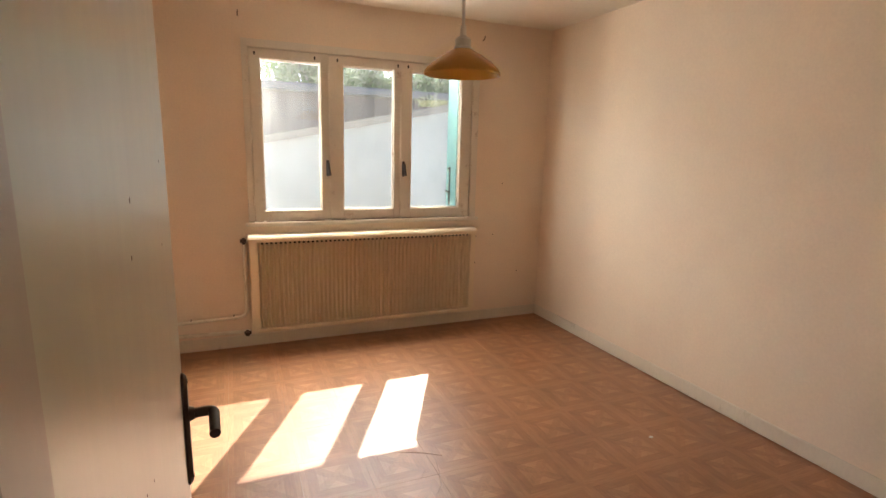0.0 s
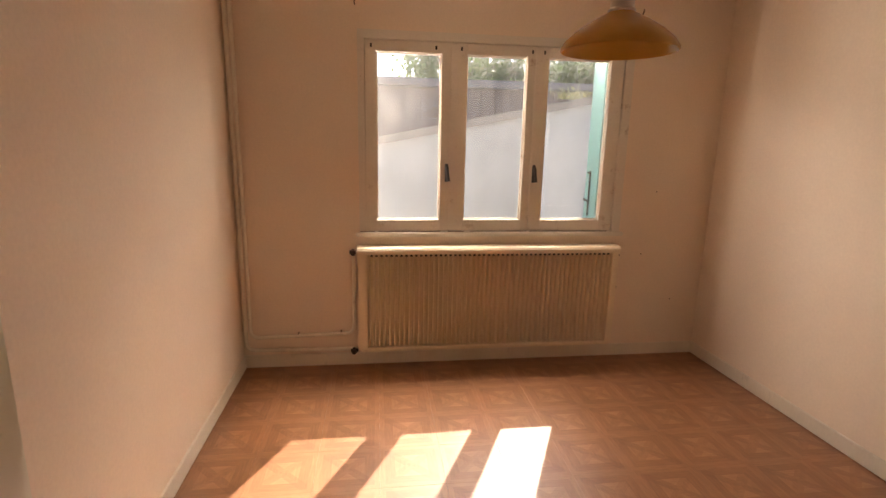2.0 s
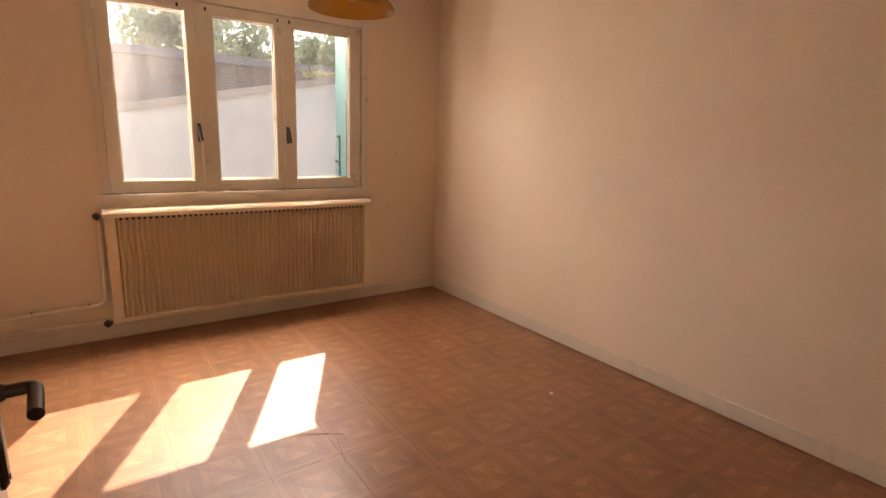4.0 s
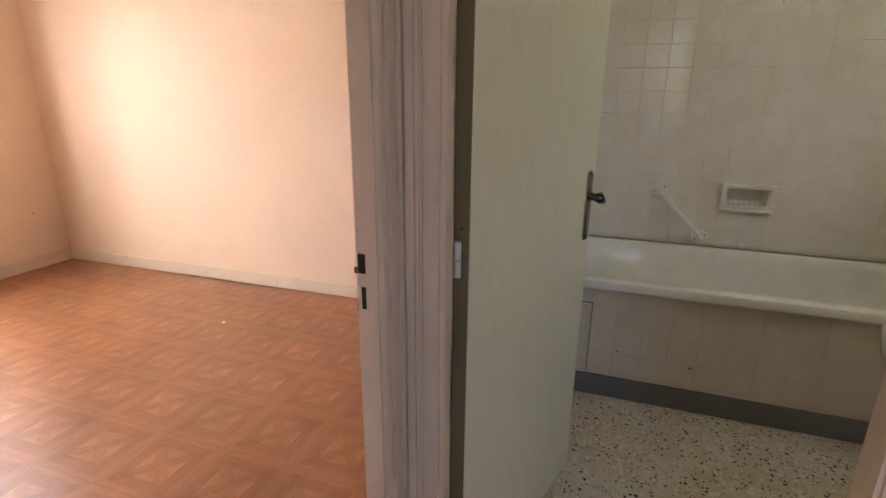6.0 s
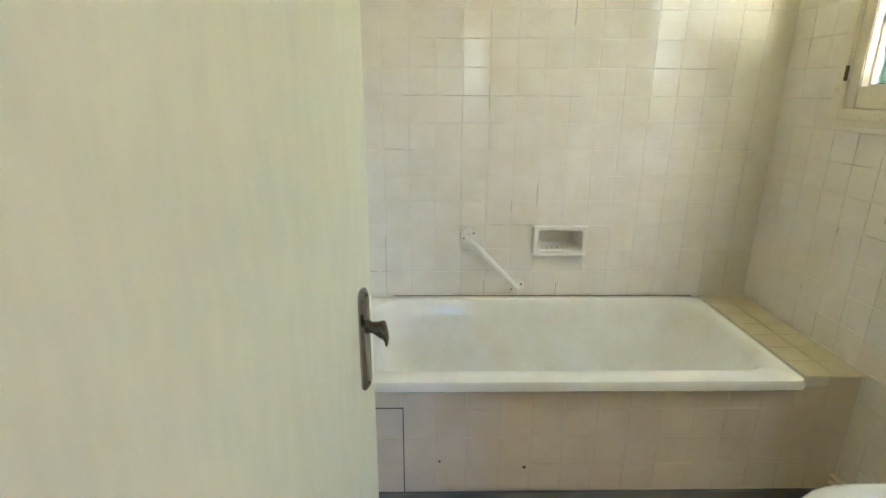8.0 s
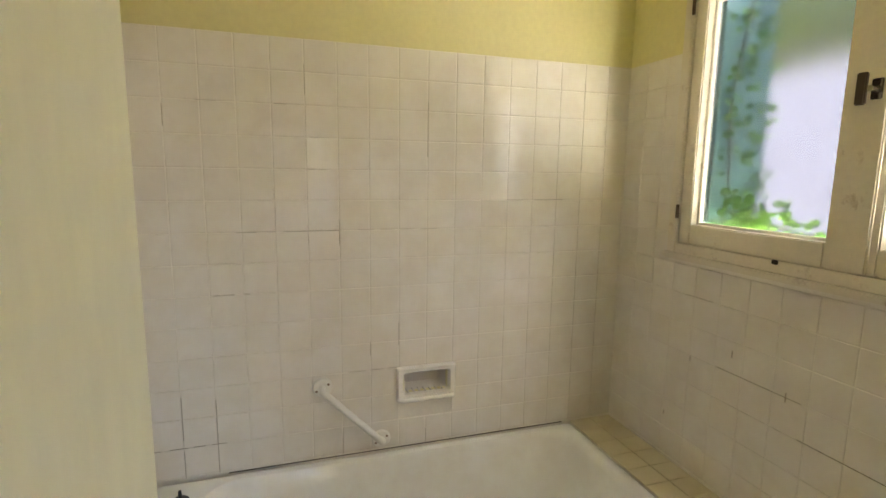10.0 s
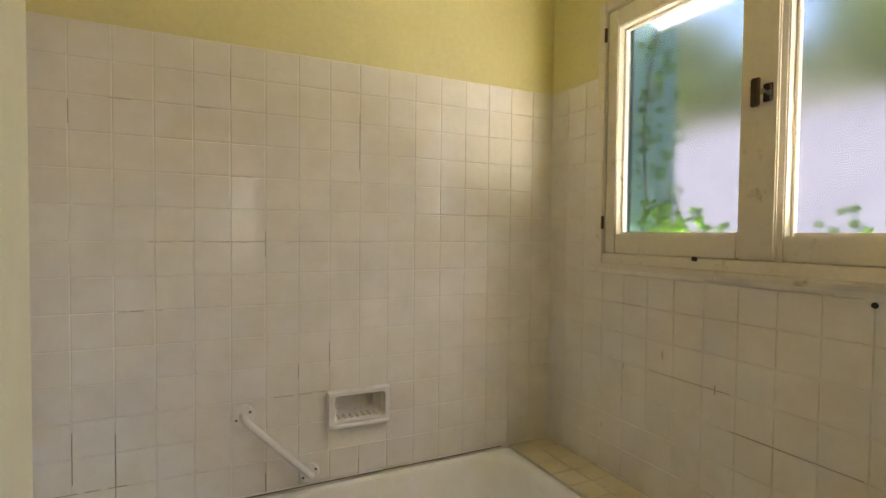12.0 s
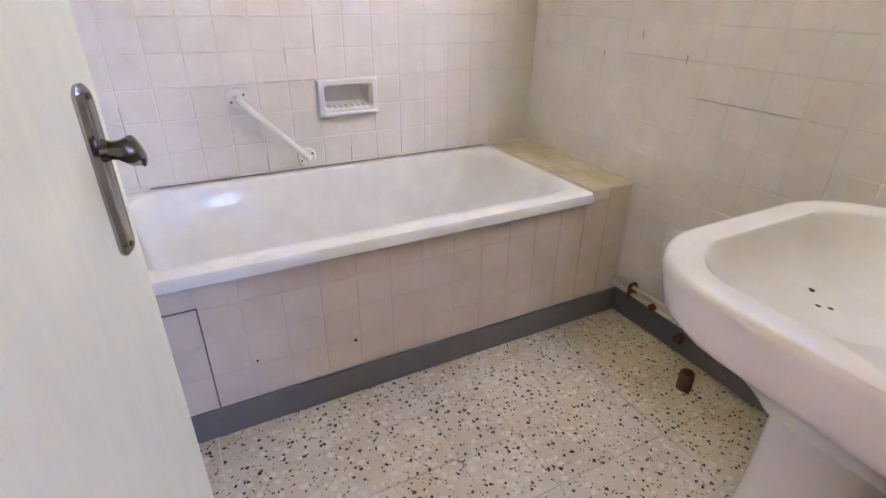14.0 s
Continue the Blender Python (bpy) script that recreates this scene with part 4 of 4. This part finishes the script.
bm = bmesh.new()
rod(bm, (-1.045, 0.0, 0.075), (-1.045, 0.045, 0.075), 0.014)
rod(bm, (-1.045, 0.045, 0.075), (-1.07, 0.05, 0.078), 0.01)
solid("pipe_stub", bm, BRASSY, "capped rusty pipe stub in the wall", "pipe stub")
bm = bmesh.new()
lathe(bm, (-1.185, 0.145, 0.0), [(0.024, 0.0), (0.024, 0.062), (0.021, 0.066), (0.018, 0.064), (0.018, 0.01), (0.0, 0.01)], 20)
solid("drain_stub", bm, BRASSY, "brown cut-off drain pipe in the floor", "pipe stub", "", "", True)
bm = bmesh.new()
rod(bm, (-1.209, -0.002, 1.31), (-1.209, 0.006, 1.31), 0.009, 0.007, 10)
solid("wall_plug", bm, BLACKR, "dark screw plug in the tiled wall", "wall plug", "wall plugs")

# round air vent with a grille at the far end
VY, VZ, VR = 1.632, 2.416, 0.066
vent = thing("air_vent", (0.0, VY, VZ - VR), "round open air vent through the wall with a grille", "vent")
circ = lambda r, x: [(x, VY + r * math.cos(k * math.tau / 32), VZ + r * math.sin(k * math.tau / 32)) for k in range(32)]


def square(h, x):
    out = []
    for k in range(32):
        a = k * math.tau / 32
        s = h / max(abs(math.cos(a)), abs(math.sin(a)))
        out.append((x, VY + s * math.cos(a), VZ + s * math.sin(a)))
    return out


bm = bmesh.new()
loft(bm, [square(0.0690, 0.0), circ(VR, 0.0), circ(VR, 0.05)])
part("plaster_collar", bm, OLIVE, vent, "yellow-green plaster round the vent")
bm = bmesh.new()
loft(bm, [circ(VR + 0.010, -0.001), circ(VR + 0.009, -0.005), circ(VR - 0.001, -0.004), circ(VR - 0.002, 0.02)])
part("rim", bm, CHROME, vent, "thin metal rim", True)
bm = bmesh.new()
loft(bm, [circ(VR - 0.003, 0.01), circ(VR - 0.003, 0.2)])
part("duct", bm, DARKGAP, vent, "dark duct")
for k in range(9):
    z = VZ - VR + 0.008 + k * 0.0145
    part("grille_slat", boxes((0.19, VY - 0.066, z, 0.196, VY + 0.066, z + 0.006)), BRASSY, vent)
for dy in (-0.03, 0.0, 0.03):
    part("grille_bar", boxes((0.186, VY + dy - 0.003, VZ - 0.066, 0.190, VY + dy + 0.003, VZ + 0.066)), BRASSY, vent)

# bath panel and ledge: backing, hatch
panel = structure("wall_bath_panel", boxes((-0.700, 0.206, 0.0, -0.66, 1.87, 0.514), (-0.700, 0.0, 0.0, -0.66, 0.206, 0.549), (-0.66, 0.0, 0.0, 0.0, 0.206, 0.549)), GROUT, "tiled front panel and end ledge of the bath", "bath panel")
structure("baseboard_bath_panel", boxes((-0.714, 0.0, 0, -0.700, 1.87, 0.10), bevel=0.002), GREYP, "grey painted skirting under the bath panel", "baseboard")
hatch = tagged(thing("access_hatch", (-0.70, 1.64, 0.108)), "tiled access hatch in the bath panel with open joint", "access hatch")
part("joint", boxes((-0.7046, 1.5375, 0.102, -0.7005, 1.5405, 0.443), (-0.7046, 1.5405, 0.440, -0.7005, 1.76, 0.443)), DARKGAP, hatch, "dark open joint")
bm = bmesh.new()
rod(bm, (-0.7045, 1.123, 0.202), (-0.7035, 1.123, 0.202), 0.006, seg=8)
part("hole", bm, DARKGAP, hatch, "dark screw hole")
bm = bmesh.new()
rod(bm, (-0.7045, 1.417, 0.228), (-0.7035, 1.417, 0.228), 0.004, seg=8)
part("hole", bm, DARKGAP, hatch, "dark screw hole")


# mould line between tub and tiles, cracked joints, nicks
bm = boxes((-0.0065, 0.25, 0.5540, -0.0035, 1.62, 0.5572))
part("sealant_line", bm, painted("mouldy_sealant", (0.16, 0.14, 0.12), 0.7, 0.4, 30, 0.1, (1, 1, 1), 0.6, (0.5, 0.48, 0.44)), wall_tub, "mouldy grey sealant along the tub")
jr = random.Random(17)
bm = bmesh.new()
for y0, y1, r in ((1.21, 1.57, 6), (0.84, 1.14, 6), (1.52, 1.64, 8), (1.0, 1.2, 11), (1.62, 1.86, 13), (1.38, 1.42, 2), (1.6, 1.66, 2), (0.30, 0.55, 5), (1.25, 1.32, 4)):
    y = y0
    while y < y1:
        step = min(jr.uniform(0.02, 0.07), y1 - y)
        z = TILE_TOP - PZ * r + jr.uniform(-0.0006, 0.0006)
        box(bm, -0.0042, y, z - jr.uniform(0.0004, 0.0011), -0.0005, y + step, z + 0.0005)
        y += step + jr.uniform(0.0, 0.03)
for c, z0, z1 in ((16, 0.56, 0.66), (15, 0.56, 0.84), (16, 0.7, 0.86), (9, 0.98, 1.07), (11, 1.38, 1.47), (10, 0.95, 1.0), (8, 1.7, 1.9), (16, 1.78, 1.85), (12, 1.9, 2.0), (11, 0.56, 0.63), (8, 0.56, 0.62)):
    y = P * c
    box(bm, -0.0042, y - 0.0008, z0, -0.0005, y + 0.0006, z1)
part("cracked_joint", bm, CRACK, wall_tub, "dark cracked grout")
bm = bmesh.new()
for x0, x1, r in ((-0.56, -0.86, 10), (-0.86, -1.2, 11), (-0.4, -0.52, 8), (-0.3, -0.42, 6)):
    box(bm, x0, 0.0005, TILE_TOP - PZ * r - 0.0005, x1, 0.0042, TILE_TOP - PZ * r + 0.0004)
for x, z in ((-0.447, 0.975), (-0.815, 0.984), (-0.62, 1.05), (-0.34, 0.72)):
    box(bm, x, 0.0035, z, x + 0.003, 0.0046, z + jr.uniform(0.012, 0.03))
part("cracked_joint", bm, CRACK, wall_win, "dark cracked grout and nicks")
for x, z, h in ((0.31, 1.42, 0.012), (0.29, 1.375, 0.010), (0.30, 1.165, 0.006), (0.25, 1.185, 0.004), (0.66, 1.44, 0.012), (0.60, 1.33, 0.008)):
    part("scuff", boxes((x, -0.0384, z, x + 0.0018, -0.0379, z + h * 0.4)), BRASSY, d1, "dark scuff in the paint", False, True)
bm = bmesh.new()
tube(bm, [(-2.0, 3.93, -0.0005), (-1.93, 3.905, 0.0006), (-1.87, 3.875, 0.0010), (-1.80, 3.83, 0.0)], 0.0022, 6)
tube(bm, [(-1.845, 3.80, -0.0005), (-1.862, 3.72, 0.0010), (-1.89, 3.62, 0.0004), (-1.93, 3.58, -0.001)], 0.0022, 6)
tube(bm, [(-1.97, 3.70, -0.001), (-1.93, 3.74, 0.0008), (-1.90, 3.78, -0.001)], 0.002, 6)
part("crease", bm, VINYL, floor_bed, "creased and lifted vinyl", True)

# ---- outside the bedroom: retaining wall, cladding, trees ----
ret = thing("retaining_wall", (0, 9.1, -0.35), "long weathered concrete retaining wall with a sloping top", "wall")
bm = bmesh.new()
top = lambda x: 1.545 + 0.205 * (x + 2.435)
XA, XB = -9.0, 12.0
loft(bm, [[(XA, 9.0, -0.36), (XB, 9.0, -0.36), (XB, 9.0, top(XB) - 0.1), (XA, 9.0, top(XA) - 0.1)], [(XA, 9.3, -0.36), (XB, 9.3, -0.36), (XB, 9.3, top(XB) - 0.1), (XA, 9.3, top(XA) - 0.1)]], True, True)
part("wall_face", bm, CONCRETE, ret)
bm = bmesh.new()
loft(bm, [[(XA, 8.95, top(XA) - 0.1), (XB, 8.95, top(XB) - 0.1), (XB, 8.95, top(XB)), (XA, 8.95, top(XA))], [(XA, 9.35, top(XA) - 0.1), (XB, 9.35, top(XB) - 0.1), (XB, 9.35, top(XB)), (XA, 9.35, top(XA))]], True, True)
part("coping", bm, COPING, ret, "darker concrete coping")
for z in (0.05, 0.25, 0.45, 0.65, 0.85, 1.05):
    part("board_mark", boxes((XA, 8.994, z, XB, 8.9995, z + 0.012)), CONCRETE, ret, "formwork line")
shed = thing("shed", (0, 14, -0.35), "long brown sheet-clad shed with a dark roof edge", "shed")
part("cladding", boxes((-30, 12.0, -0.36, 30, 18.0, 2.46)), RUSTWALL, shed)
part("roof", boxes((-30.2, 11.8, 2.46, 30.2, 18.2, 2.60), bevel=0.02), EAVE, shed, "dark roof edge")
for k in range(90):
    x = -12 + k * 0.28
    bm = boxes((x, 11.975, -0.36, x + 0.09, 12.0, 2.46))
    part("rib", bm, RUSTWALL, shed)


def tree(at, height, spread, n, leaf, seed, label, size=0.16):
    rnd = random.Random(seed)
    ob = thing("tree", at, label, "tree", "trees")
    bm = bmesh.new()
    rod(bm, (0, 0, 0), (0.05, 0, height * 0.55), 0.16, 0.08, 10)
    tips = []
    for k in range(7):
        a, z0 = k * 2.4 + rnd.random(), height * (0.3 + 0.05 * k)
        tip = (math.cos(a) * spread * 0.6, math.sin(a) * spread * 0.6, z0 + height * 0.3)
        rod(bm, (0.04, 0, z0), tip, 0.05, 0.015, 7)
        tips.append(tip)
    part("trunk", bm, BARK, ob, "", False, True)
    verts, faces = [], []
    clumps = [(rnd.gauss(0, spread * 0.42), rnd.gauss(0, spread * 0.42), height * (0.62 + rnd.gauss(0, 0.17)), spread * rnd.uniform(0.18, 0.34)) for _ in range(26)]
    for _ in range(n):
        cx, cy, cz, r = rnd.choice(clumps)
        p = Vector((cx + rnd.gauss(0, r * 0.6), cy + rnd.gauss(0, r * 0.6), cz + rnd.gauss(0, r * 0.5)))
        a = Vector((rnd.gauss(0, 1), rnd.gauss(0, 1), rnd.gauss(0, 1))).normalized()
        b = a.orthogonal().normalized()
        s = size * rnd.uniform(0.6, 1.3)
        i = len(verts)
        verts += [p - a * s, p + b * s * 0.45, p + a * s, p - b * s * 0.45]
        faces.append((i, i + 1, i + 2, i + 3))
    me = bpy.data.meshes.new("crown")
    me.from_pydata([tuple(v) for v in verts], [], faces)
    me.materials.append(leaf)
    o = new("crown", me)
    o.parent = ob
    return ob


tree((0.6, 21, -0.35), 5.6, 2.4, 11000, LEAF, 3, "leafy green tree behind the shed")
tree((4.6, 22, -0.35), 6.2, 2.6, 11000, LEAF, 4, "leafy green tree behind the shed")
tree((9.5, 23, -0.35), 6.0, 2.8, 11000, LEAF, 5, "leafy green tree behind the shed")
weed = random.Random(8)
verts, faces = [], []
for _ in range(130):
    p = Vector((0.16 + weed.gauss(0, 0.12), 9.2 + weed.gauss(0, 0.08), 2.10 + abs(weed.gauss(0, 0.06))))
    a = Vector((weed.gauss(0, 0.6), weed.gauss(0, 0.6), 1)).normalized()
    b = a.orthogonal().normalized()
    i = len(verts)
    verts += [tuple(p - a * 0.05), tuple(p + b * 0.012), tuple(p + a * 0.06), tuple(p - b * 0.012)]
    faces.append((i, i + 1, i + 2, i + 3))
me = bpy.data.meshes.new("weed")
me.from_pydata(verts, [], faces)
me.materials.append(DRYWEED)
tagged(new("weed", me), "dry yellowish weed growing on the coping", "weed", "", "stuff")


def folding_shutter(x, y0, y1, z0, z1, label, hardware):
    """A folded stack of shutter leaves standing out from the reveal."""
    ob = thing("shutter", (x, y0, z0), label, "shutter", "shutters")
    s = 1 if y1 > y0 else -1
    for k in range(2):
        part("shutter_leaf", boxes((x + k * 0.024, y0, z0, x + k * 0.024 + 0.018, y1 - s * 0.02 * k, z1), bevel=0.003), TEAL, ob)
    for z in (z0 + 0.18, (z0 + z1) / 2, z1 - 0.12):
        part("strap_hinge", boxes((x - 0.004, y0 - s * 0.004, z, x + 0.001, y1 - s * 0.03, z + 0.03)), TEAL, ob, "painted strap hinge")
    if hardware:
        bm = bmesh.new()
        rod(bm, (x - 0.012, (y0 + y1) / 2, z0 + 0.10), (x - 0.012, (y0 + y1) / 2, z0 + 0.42), 0.006)
        rod(bm, (x - 0.012, (y0 + y1) / 2, z0 + 0.2), (x - 0.05, (y0 + y1) / 2, z0 + 0.22), 0.007)
        rod(bm, (x - 0.012, (y0 + y1) / 2, z0 + 0.4), (x - 0.035, (y0 + y1) / 2, z0 + 0.41), 0.006)
        part("bolt", bm, DARKMETAL, ob, "dark metal shutter bolt", True)
    return ob


folding_shutter(-0.945, 5.70, 5.90, 0.906, 2.14, "pale teal folding shutter opened against the window reveal", True)
folding_shutter(-0.375, -0.09, -0.33, 1.375, 2.33, "teal wooden shutter folded back beside the bathroom window", False)

# ivy outside the bathroom window
ivy = thing("ivy", (-0.5, -0.3, 1.372), "green ivy climbing on the teal shutter outside", "ivy")
rnd = random.Random(12)
verts, faces = [], []


def ivy_leaf(p, s, face):
    """A five-lobed leaf that faces the given way."""
    n = (Vector(face) + Vector((rnd.gauss(0, 0.35), rnd.gauss(0, 0.35), rnd.gauss(0, 0.35)))).normalized()
    u = n.orthogonal().normalized()
    w = n.cross(u)
    a0 = rnd.uniform(0, math.tau)
    i = len(verts)
    for k in range(10):
        r = s * (1.0 if k % 2 == 0 else 0.55)
        a = a0 + k * math.tau / 10
        verts.append(tuple(p + (u * math.cos(a) + w * math.sin(a)) * r - n * (0.15 * s if k % 2 else 0)))
    faces.append(tuple(range(i, i + 10)))


for _ in range(150):
    ivy_leaf(Vector((-0.395 + rnd.gauss(0, 0.012), rnd.uniform(-0.34, -0.10), rnd.uniform(1.42, 2.3))), rnd.uniform(0.010, 0.021), (-1, 0.6, 0.2))
for _ in range(85):
    ivy_leaf(Vector((-0.42 - abs(rnd.gauss(0, 0.16)), rnd.uniform(-0.17, -0.085), 1.43 + abs(rnd.gauss(0, 0.085)))), rnd.uniform(0.014, 0.026), (-0.3, 1, 0.4))
for _ in range(22):
    ivy_leaf(Vector((rnd.uniform(-1.4, -0.7), rnd.uniform(-0.3, -0.14), 1.44 + abs(rnd.gauss(0, 0.07)))), rnd.uniform(0.014, 0.026), (-0.3, 1, 0.4))
me = bpy.data.meshes.new("leaves")
me.from_pydata([tuple(Vector(v) - ivy.location) for v in verts], [], faces)
me.materials.append(IVY)
o = new("leaves", me)
o.parent = ivy
bm = bmesh.new()
tube(bm, [(-0.39, -0.12, 1.375), (-0.392, -0.16, 1.6), (-0.39, -0.13, 1.9), (-0.392, -0.2, 2.3)], 0.004, 6, 0.1)
tube(bm, [(-0.39, -0.16, 1.52), (-0.52, -0.15, 1.50), (-0.72, -0.15, 1.46), (-0.9, -0.16, 1.5)], 0.003, 6, 0.1)
part("stem", bm, BARK, ivy)
structure("window_ledge_bath", boxes((W2X0, -0.34, 1.33, W2X1, -0.07, 1.374), bevel=0.006), COPING, "concrete outer window ledge", "trim")

# Unseen pale slab, added to reflect warm sunlight up into the bathroom.
structure("pavement", boxes((-14, -9.0, -0.36, 16, -0.27, -0.335)), painted("pale_bounce_ground", (0.52, 0.48, 0.36), 0.9, 0.15, 18, 0.3), "added pale ground behind the house that bounces sunlight up", "pavement")
# Assumed wall in full sun; its dark blue-grey colour stands in for shade.
gw = thing("garden_wall", (-2, -9, -0.35), "tall assumed garden wall beyond the bathroom window, shade put into its blue-grey", "wall")
part("wall_face", boxes((-30, -9.2, -0.36, 24, -9.0, 3.9)), painted("shade_blue_render", (0.15, 0.155, 0.19), 0.85, 0.2, 9, 0.3), gw)
part("coping", boxes((-30, -9.24, 3.9, 24, -8.96, 3.97), bevel=0.01), COPING, gw)
hs = thing("house", (4, -16, -0.35), "pale grey rendered neighbouring house in the sun", "house")
part("wall", boxes((-14, -20, -0.36, 30, -14, 6.3)), RENDERW, hs)
part("roof", boxes((-14.4, -20.4, 6.3, 30.4, -13.6, 6.55), bevel=0.03), COPING, hs, "low tiled roof")
tree((3.5, -12.5, -0.35), 8.5, 2.8, 4500, LITLEAF, 22, "leafy green garden tree beyond the wall", 0.2)
tree((8.0, -12.0, -0.35), 9.0, 3.0, 4500, LITLEAF, 24, "tall leafy green garden tree", 0.2)
tree((12.5, -12.5, -0.35), 8.5, 3.0, 4500, LITLEAF, 23, "leafy green garden tree beyond the wall", 0.2)


# ---- pieces of walls and floors ----
def tile_mesh(name, w, h, d, edge, material):
    """A tile face with eased edges in the plane x-y, its front towards +z."""
    v = [(-w / 2, -h / 2, 0), (w / 2, -h / 2, 0), (w / 2, h / 2, 0), (-w / 2, h / 2, 0)]
    v += [(x * (1 - 2 * edge * 0.35 / w), y * (1 - 2 * edge * 0.35 / h), d * 0.7) for x, y, _ in v[:4]]
    v += [(x * (1 - 2 * edge / w), y * (1 - 2 * edge / h), d) for x, y, _ in v[:4]]
    f = [(8, 9, 10, 11)] + [(a, (a + 1) % 4, 4 + (a + 1) % 4, 4 + a) for a in range(4)] + [(4 + a, 4 + (a + 1) % 4, 8 + (a + 1) % 4, 8 + a) for a in range(4)]
    me = bpy.data.meshes.new(name)
    me.from_pydata(v, [], f)
    me.materials.append(material)
    return me


tr = random.Random(5)


def lay(name, me, parent, at, axes, wobble=0.0025, sx=1.0, sy=1.0):
    o = new(name, me)
    o.parent = parent
    tilt = Euler((tr.gauss(0, wobble), tr.gauss(0, wobble), tr.gauss(0, wobble * 0.5))).to_matrix().to_4x4()
    o.matrix_basis = Matrix.Translation(at) @ axes @ tilt @ Matrix.Diagonal((sx, sy, 1, 1))
    return o


def basis(xa, ya, za):
    return Matrix((xa, ya, za)).transposed().to_4x4()


TO_WEST = basis((0, -1, 0), (0, 0, 1), (-1, 0, 0))
TO_NORTH = basis((-1, 0, 0), (0, 0, 1), (0, 1, 0))
TO_SOUTH = basis((1, 0, 0), (0, 0, 1), (0, -1, 0))
UP = Matrix.Identity(4)
GAP = 0.0010
wall_tile = tile_mesh("tile", P - GAP, PZ - GAP, 0.0035, 0.0024, TILE)
front_tile = tile_mesh("tile", P - GAP, P - GAP, 0.0024, 0.0018, TILEP)
ledge_tile = tile_mesh("tile", P - GAP, P - GAP, 0.005, 0.004, LEDGE)

# grout beds behind the tiles
part("grout_bed", boxes((-0.0015, 0.0, 0.50, 0.001, 0.785, TILE_TOP), (-0.0015, 0.973, 0.50, 0.001, 1.87, TILE_TOP), (-0.0015, 0.785, 0.50, 0.001, 0.973, 0.776), (-0.0015, 0.785, 0.865, 0.001, 0.973, TILE_TOP)), GROUT, wall_tub, "pale grout")
part("grout_bed", boxes((-1.93, -0.001, 0.10, -1.552, 0.0015, TILE_TOP), (-0.296, -0.001, 0.10, 0.0, 0.0015, TILE_TOP), (-1.552, -0.001, 0.10, -0.296, 0.0015, 1.36)), GROUT, wall_win, "pale grout")
part("grout_bed", boxes((-1.93, 1.8685, 0.1, 0.0, 1.871, TILE_TOP)), GROUT, wall_side, "pale grout")

for r in range(14):
    z = TILE_TOP - PZ * (r + 0.5)
    for c in range(17):
        y = P * (c + 0.5)
        if SY0 - 0.03 < y < SY1 + 0.03 and SZ0 - 0.03 < z < SZ1 + 0.03:
            continue
        lay("tile", wall_tile, wall_tub, (0.0, y, z), TO_WEST)
for r in range(18):
    z = TILE_TOP - PZ * (r + 0.5)
    for c in range(18):
        x0, x1 = max(-P * (c + 1), -1.93), -P * c
        if z + PZ / 2 > 1.345:
            if -1.552 < x0 and x1 < -0.296 + 0.001:
                continue
            if x0 < -0.296 < x1:
                x0 = -0.297
            elif x1 > -1.552 > x0:
                x1 = -1.553
            if x0 < -0.64:
                continue
        if x1 - x0 < 0.02:
            continue
        lay("tile", wall_tile, wall_win, ((x0 + x1) / 2, 0.0, z), TO_NORTH, 0.0025, (x1 - x0) / P)
bm = bmesh.new()
for r in range(14):
    for c in range(8):
        box(bm, -P * (c + 1) + GAP, 1.8695, TILE_TOP - PZ * (r + 1) + GAP, -P * c, 1.865, TILE_TOP - PZ * r)
o = part("tile_field", bm, TILE, wall_side, "white glazed tiles")
for r in range(4):
    z0 = 0.104 + P * r
    h = P if r < 3 else 0.082
    for c in range(17):
        y0 = 0.0145 + 0.1092 * c
        if y0 + 0.1 > 1.875:
            continue
        h = 0.119 if r == 3 and c == 0 else h if r < 3 else 0.082
        lay("tile", front_tile, panel, (-0.70, y0 + 0.0546, z0 + h / 2), TO_WEST, 0.003, 0.1092 / P, h / P)
for c in range(7):
    for k in range(2):
        x0 = -0.70 + 0.1 * c
        lay("tile", ledge_tile, panel, (x0 + 0.05, 0.052 + 0.103 * k, 0.549), UP, 0.003, 0.1 / P, 0.103 / P)

# terrazzo squares
T = 0.20
terr_me = tile_mesh("terrazzo_tile", T - 0.0012, T - 0.0012, 0.004, 0.0015, TERRAZZO)
for i in range(11):
    for j in range(10):
        x0, y0 = -0.70 - T * (i + 1), -0.035 + T * j
        x1, y1 = min(x0 + T, -0.7), min(y0 + T, 1.885)
        x0, y0 = max(x0, -1.96), max(y0, 0.0)
        if x1 - x0 < 0.02 or y1 - y0 < 0.02:
            continue
        lay("terrazzo_tile", terr_me, floor_bath, ((x0 + x1) / 2, (y0 + y1) / 2, -0.004), UP, 0.0006, (x1 - x0) / T, (y1 - y0) / T)

# vinyl squares
V = 0.2985
vin_me = tile_mesh("vinyl_tile", V - 0.0003, V - 0.0003, 0.004, 0.0003, VINYL)
for i in range(-7, 7):
    for j in range(-3, 12):
        x0, y0 = -1.575 + V * i, 2.51 + V * j
        x1, y1 = min(x0 + V, BX1), min(y0 + V, BY1)
        x0, y0 = max(x0, BX0), max(y0, 1.885)
        if x1 - x0 < 0.01 or y1 - y0 < 0.01:
            continue
        lay("vinyl_tile", vin_me, floor_bed, ((x0 + x1) / 2, (y0 + y1) / 2, -0.004), UP, 0.0003, (x1 - x0) / V, (y1 - y0) / V)
